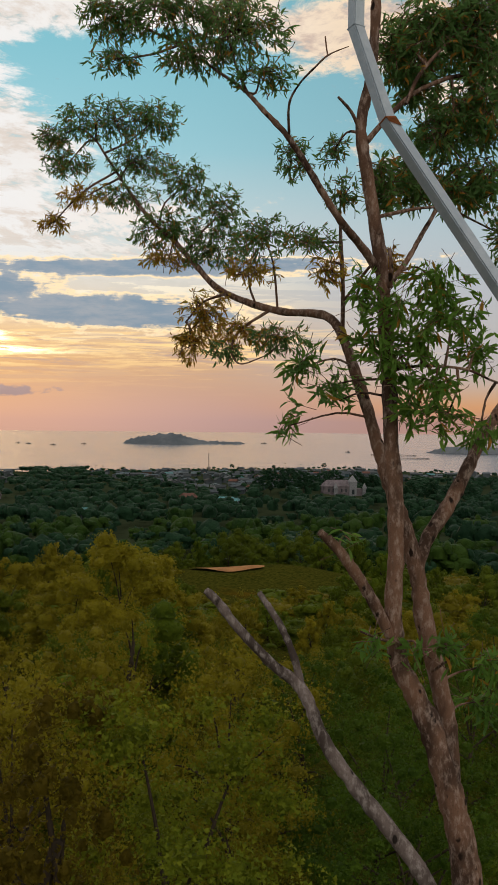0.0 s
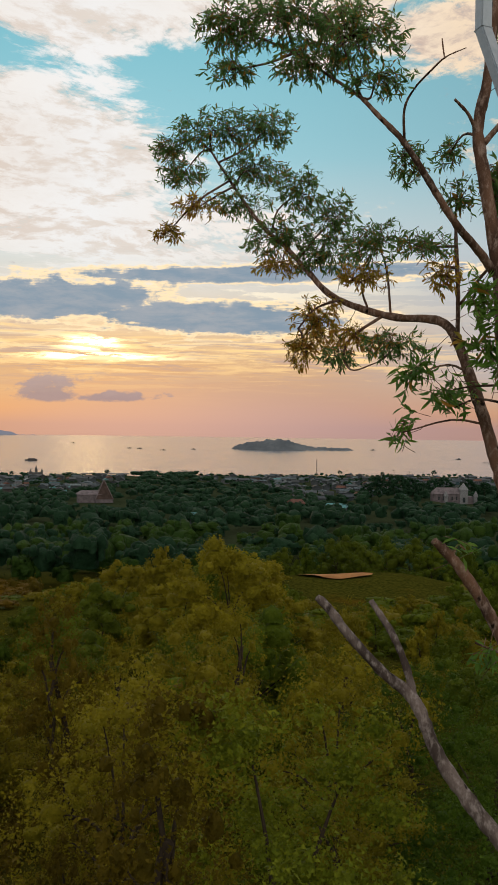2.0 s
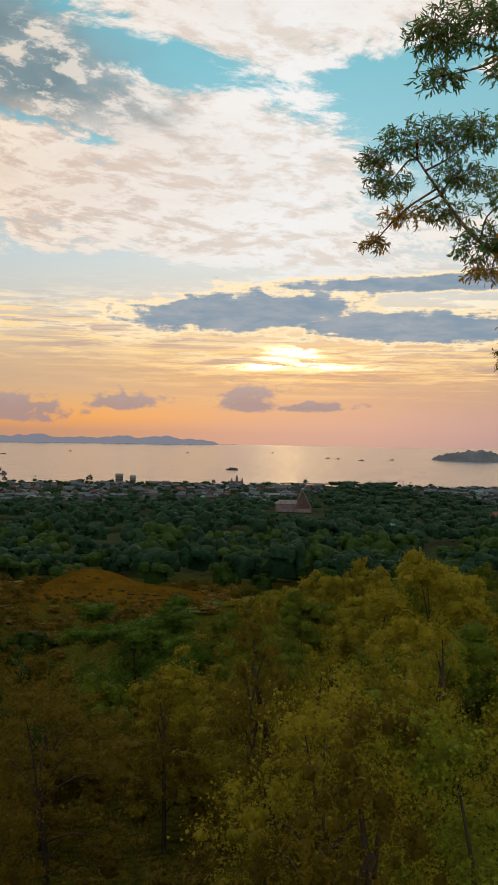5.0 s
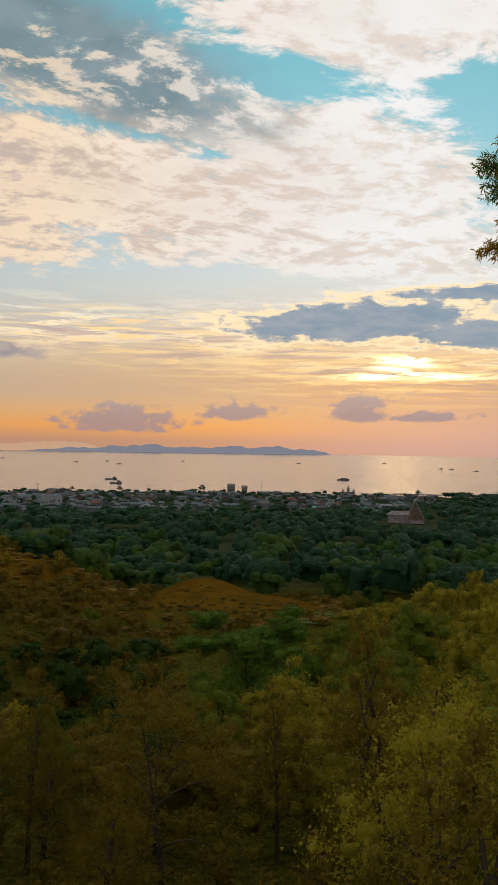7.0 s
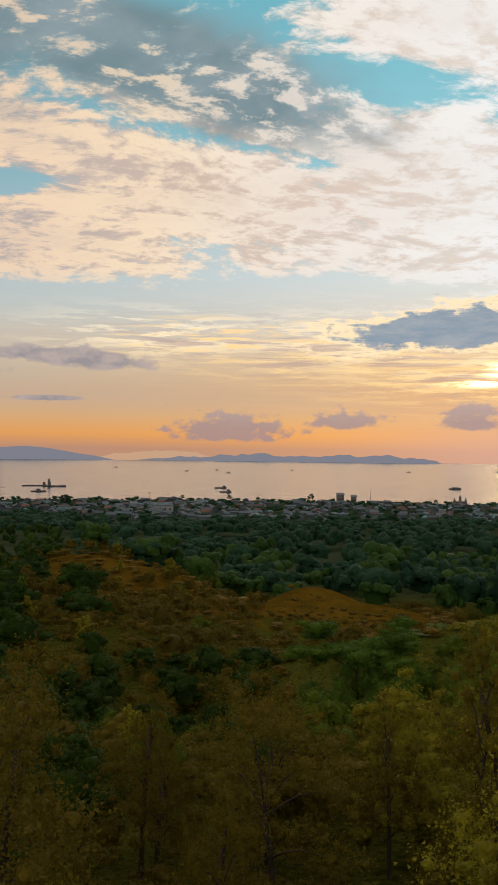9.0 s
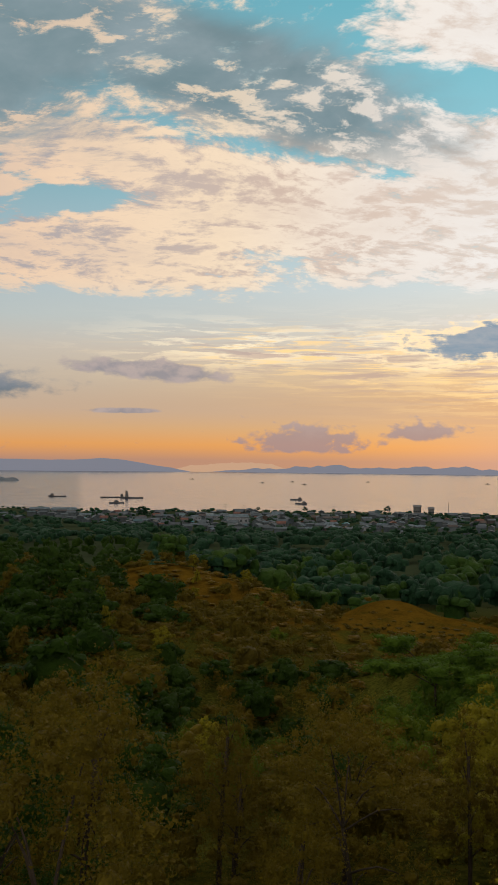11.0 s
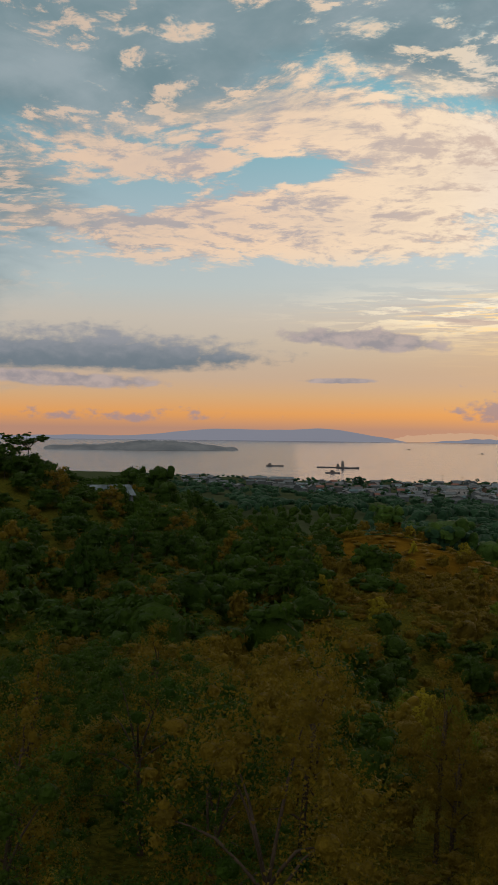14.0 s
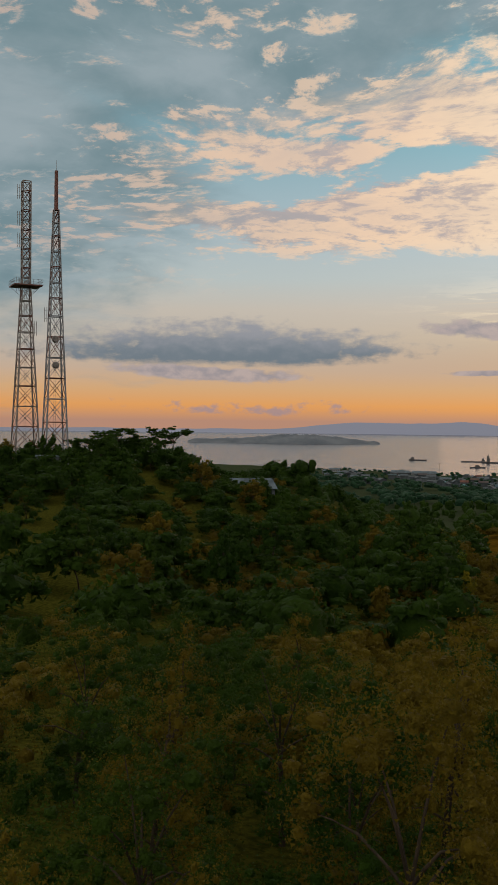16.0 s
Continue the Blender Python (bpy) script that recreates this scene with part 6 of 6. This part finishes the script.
for az in (59.8, 59.15):
    post = new("lamp_post")
    bm = bmesh.new()
    for a, b in zip(np.linspace(0, 3.1, 8), np.linspace(0, 3.1, 8)[1:]):
        beam(bm, (0.55 * math.cos(a), 0, 6 + 0.8 * math.sin(a)), (0.55 * math.cos(b), 0, 6 + 0.8 * math.sin(b)), 0.2, 6)
    part("hoop", bm, M_WHITE, post)
    part("post", beam(bmesh.new(), (0.55, 0, -1), (0.55, 0, 6), 0.2, 6), M_WHITE, post)
    put_at(tagged(post, "pale hooped post above the ridge trees", "post", "hooped posts"), az, 262, 0)


# ---- ships ----
def hull(bm, long, wide, tall, sheer=0.3):
    n = 13
    ring = []
    for i in range(n):
        f = i / (n - 1)
        w = wide / 2 * (1 - max(0.0, (f - 0.72) / 0.28) ** 2) * (0.8 + 0.2 * min(1, f / 0.1))
        h = tall * (1 + sheer * max(0.0, (f - 0.6) / 0.4) ** 2 + 0.3 * sheer * max(0.0, (0.2 - f) / 0.2))
        x = -long / 2 + long * f
        ring.append([bm.verts.new(c) for c in ((x, -w, h), (x, -w * 0.8, -0.6), (x, w * 0.8, -0.6), (x, w, h))])
    for a, b in zip(ring, ring[1:]):
        for j in range(3):
            bm.faces.new((a[j], b[j], b[j + 1], a[j + 1]))
        bm.faces.new((a[3], b[3], b[0], a[0]))
    bm.faces.new(ring[0])
    bm.faces.new(ring[-1][::-1])
    return bm


def ship(name, az, d, long, tall, turn, label, cabin=0.18, cabin_tall=5.0, at_end=-0.36, masts=(), cargo=0.0):
    root = new(name)
    part("hull", hull(bmesh.new(), long, long * 0.2, tall), M_HULL, root)
    x, w = at_end * long, long * cabin / 2
    bm = box(bmesh.new(), x - w, -long * 0.07, tall, x + w, long * 0.07, tall + cabin_tall * 0.6)
    box(bm, x - w * 0.7, -long * 0.06, tall + cabin_tall * 0.6, x + w * 0.6, long * 0.06, tall + cabin_tall)
    part("deckhouse", bm, M_CABIN, root)
    part("funnel", box(bmesh.new(), x - w * 0.9, -0.5, tall + cabin_tall * 0.6, x - w * 0.65, 0.5, tall + cabin_tall * 1.1), M_HULL, root)
    for k in range(3):
        z = tall + cabin_tall * 0.3
        part("window", box(bmesh.new(), x - w * 0.8 + k * w * 0.6, -long * 0.07 - 0.05, z, x - w * 0.5 + k * w * 0.6, -long * 0.07 + 0.02, z + 0.8), M_GLASS, root)
    for m, h in masts:
        part("mast", beam(bmesh.new(), (m * long, 0, tall), (m * long, 0, tall + h), 0.5), M_CABIN, root)
    if cargo:
        part("cargo", box(bmesh.new(), -0.2 * long, -long * 0.07, tall, 0.38 * long, long * 0.07, tall + cargo), M_HULL, root)
    tagged(root, label, "ship", "ships in the bay")
    p = at(az, d)
    root.matrix_basis = pose(p.x, p.y, 0, 0, 0, az + turn)


ship("cargo_ship", 47.3, 1490, 27, 1.6, 180, "small dark coaster lying in the bay", 0.2, 3.4, 0.30)
ship("barge", 44.1, 1465, 36, 1.4, 0, "long low barge lying in the bay", 0.12, 4.5, 0.40)
ship("tall_ship", 42.95, 1440, 34, 1.8, 0, "dark vessel with a tall deckhouse under way", 0.14, 9.0, -0.22, ((-0.22, 12.0),))
ship("tugboat", 43.85, 1276, 20, 1.4, 0, "dark tugboat at anchor", 0.3, 2.6, 0.0)
ship("cargo_ship", 33.15, 1425, 18, 1.6, 12, "dark fishing vessel at anchor", 0.25, 2.6, 0.30)
ship("cargo_ship", 32.85, 1290, 16, 1.6, -8, "dark fishing vessel at anchor", 0.3, 2.6, 0.25)
ship("ferry", 19.3, 1515, 19, 1.8, 0, "dark ferry crossing the sun glint", 0.7, 1.8, 0.1, (), 0.0)
for az, d, l in ((13.0, 2300, 12), (22.0, 2700, 14), (16.9, 2900, 14), (13.6, 2350, 12), (11.6, 2200, 14), (39.4, 2900, 16), (35.2, 2500, 14), (33.4, 2650, 12), (32.7, 2350, 14), (-5.9, 1850, 10), (9.8, 2300, 12), (-0.9, 2480, 14), (28.9, 2750, 12)):
    ship("fishing_boat", az, d, l, 1.0, 0, "tiny fishing boat far out on the bay", 0.25, 1.8, 0.1)


# ---- harbour, field and shore ----
for az, d, l in ((-9.6, 1560, 60), (-8.6, 1700, 80)):
    pier = new("pier")
    part("deck", box(bmesh.new(), -l / 2, -4, 0.9, l / 2, 4, 1.6), M_CABIN, pier)
    for k in range(8):
        x = -l / 2 + l * (k + 0.5) / 8
        part("pile", beam(bmesh.new(), (x, -3, -2), (x, -3, 1.0), 0.9, 8), M_HULL, pier)
    tagged(pier, "long low dark pier reaching into the sea", "pier", "piers")
    p = at(az, d)
    pier.matrix_basis = pose(p.x, p.y, 0, 0, 0, az)
jetty = new("jetty")
part("deck", box(bmesh.new(), -34, -5, 1.6, 34, 5, 2.4), M_CABIN, jetty)
for k in range(9):
    part("pile", beam(bmesh.new(), (-32 + 8 * k, -4, -2), (-32 + 8 * k, -4, 1.7), 0.8, 8), M_HULL, jetty)
tagged(jetty, "dark jetty roof along the waterfront", "jetty")
p = at(14.6, 1068)
jetty.matrix_basis = pose(p.x, p.y, 1.2, 0, 0, 14)


def field():
    """A tongue of bare orange earth lying on the low hill."""
    rows = []
    n = 26
    for i in range(n + 1):
        u = i / n
        half = 0.25 + 1.9 * math.sin(math.pi * u) ** 0.7
        for j in range(7):
            az = 3.5 - 4.5 * u
            d = 104.5 + 2.4 * (1 - u) + (j / 6 - 0.5) * 2 * half + 0.4 * math.sin(9 * u)
            p = at(az, d)
            rows.append((p.x, p.y, float(land(p.x, p.y)) + 0.10))
    f = [(i * 7 + j, i * 7 + j + 1, (i + 1) * 7 + j + 1, (i + 1) * 7 + j) for i in range(n) for j in range(6)]
    tagged(new("field", mesh_of("field", rows, f, M_FIELD, True)), "strip of bare orange earth on the low hill", "field", kind="structure")


field()


def palm(seed):
    rng = np.random.default_rng(seed)
    root = new("palm")
    h = 9.0
    v, f = tube([(0, 0, -0.5, 0.22), (0.3, 0, h * 0.5, 0.17), (0.8, 0.1, h, 0.13)], 8, 6, 0.03, seed)
    child("trunk", mesh_of("trunk", v, f, M_FBARK, True), root)
    pos, nor, alo = [], [], []
    for k in range(14):
        a = 2.4 * k
        d = np.array((math.cos(a), math.sin(a), 0.0))
        for j in range(7):
            s = (j + 0.5) / 7
            pos.append(np.array((0.8, 0.1, h)) + d * 2.6 * s + np.array((0, 0, 0.8 * s - 2.1 * s * s)))
            nor.append(np.array((0, 0, 1.0)) + rng.normal(0, 0.3, 3))
            alo.append(d)
    n = len(pos)
    v, f = cards(rng, np.array(pos), np.array(nor), np.array(alo), np.full(n, 0.75), np.full(n, 0.6))
    child("crown", mesh_of("crown", v, f, M_DARK), root)
    return tagged(root, "tall coconut palm on the shore", "palm", "shore palms")


first = palm(5)
for i, az in enumerate((8.7, 9.1, 10.2, 10.4, 11.0, 30.9, 36.3, 37.4, 20.6, -2.2, -3.1, 0.6, 5.1)):
    ob = first if i == 0 else copy_thing(first, pose(0, 0, 0))
    put_at(ob, az, float(shore(az)) - 14, 60 * i, rng.uniform(0.6, 0.85))
big = forest_tree(91, 11, 10, M_DARK, 900, 0.8, "round")
tagged(big, "large round dark tree standing on the waterfront", "tree", "waterfront trees")
for i, (az, s) in enumerate(((27.75, 0.85), (42.3, 1.15), (32.6, 0.6), (20.4, 0.5), (14.9, 0.6), (12.6, 0.6), (35.4, 0.5), (1.0, 0.6), (-1.5, 0.55), (-4.5, 0.7))):
    ob = big if i == 0 else copy_thing(big, pose(0, 0, 0))
    put_at(ob, az, float(shore(az)) - 22 if i != 1 else 880, 77 * i, s)
for i, (az, d, s) in enumerate(((-0.6, 630, 0.95), (-1.2, 640, 1.15), (-1.9, 650, 1.25), (-2.6, 645, 1.2), (-3.2, 655, 1.15), (-2.2, 615, 1.05), (-1.3, 612, 0.95), (-3.3, 622, 1.0), (-3.8, 640, 1.0), (-4.5, 735, 1.35),
                                (-5.2, 745, 1.5), (-6.6, 730, 1.45), (-7.4, 720, 1.3), (-8.4, 640, 1.15), (-9.6, 650, 1.2), (-10.8, 640, 1.3), (-12.0, 630, 1.2), (-13.0, 640, 1.2), (-7.8, 600, 0.95))):
    tagged(put_at(copy_thing(big, pose(0, 0, 0)), az, d, 51 * i, s), "large dark tree on the wooded knoll by the church", group="knoll trees")
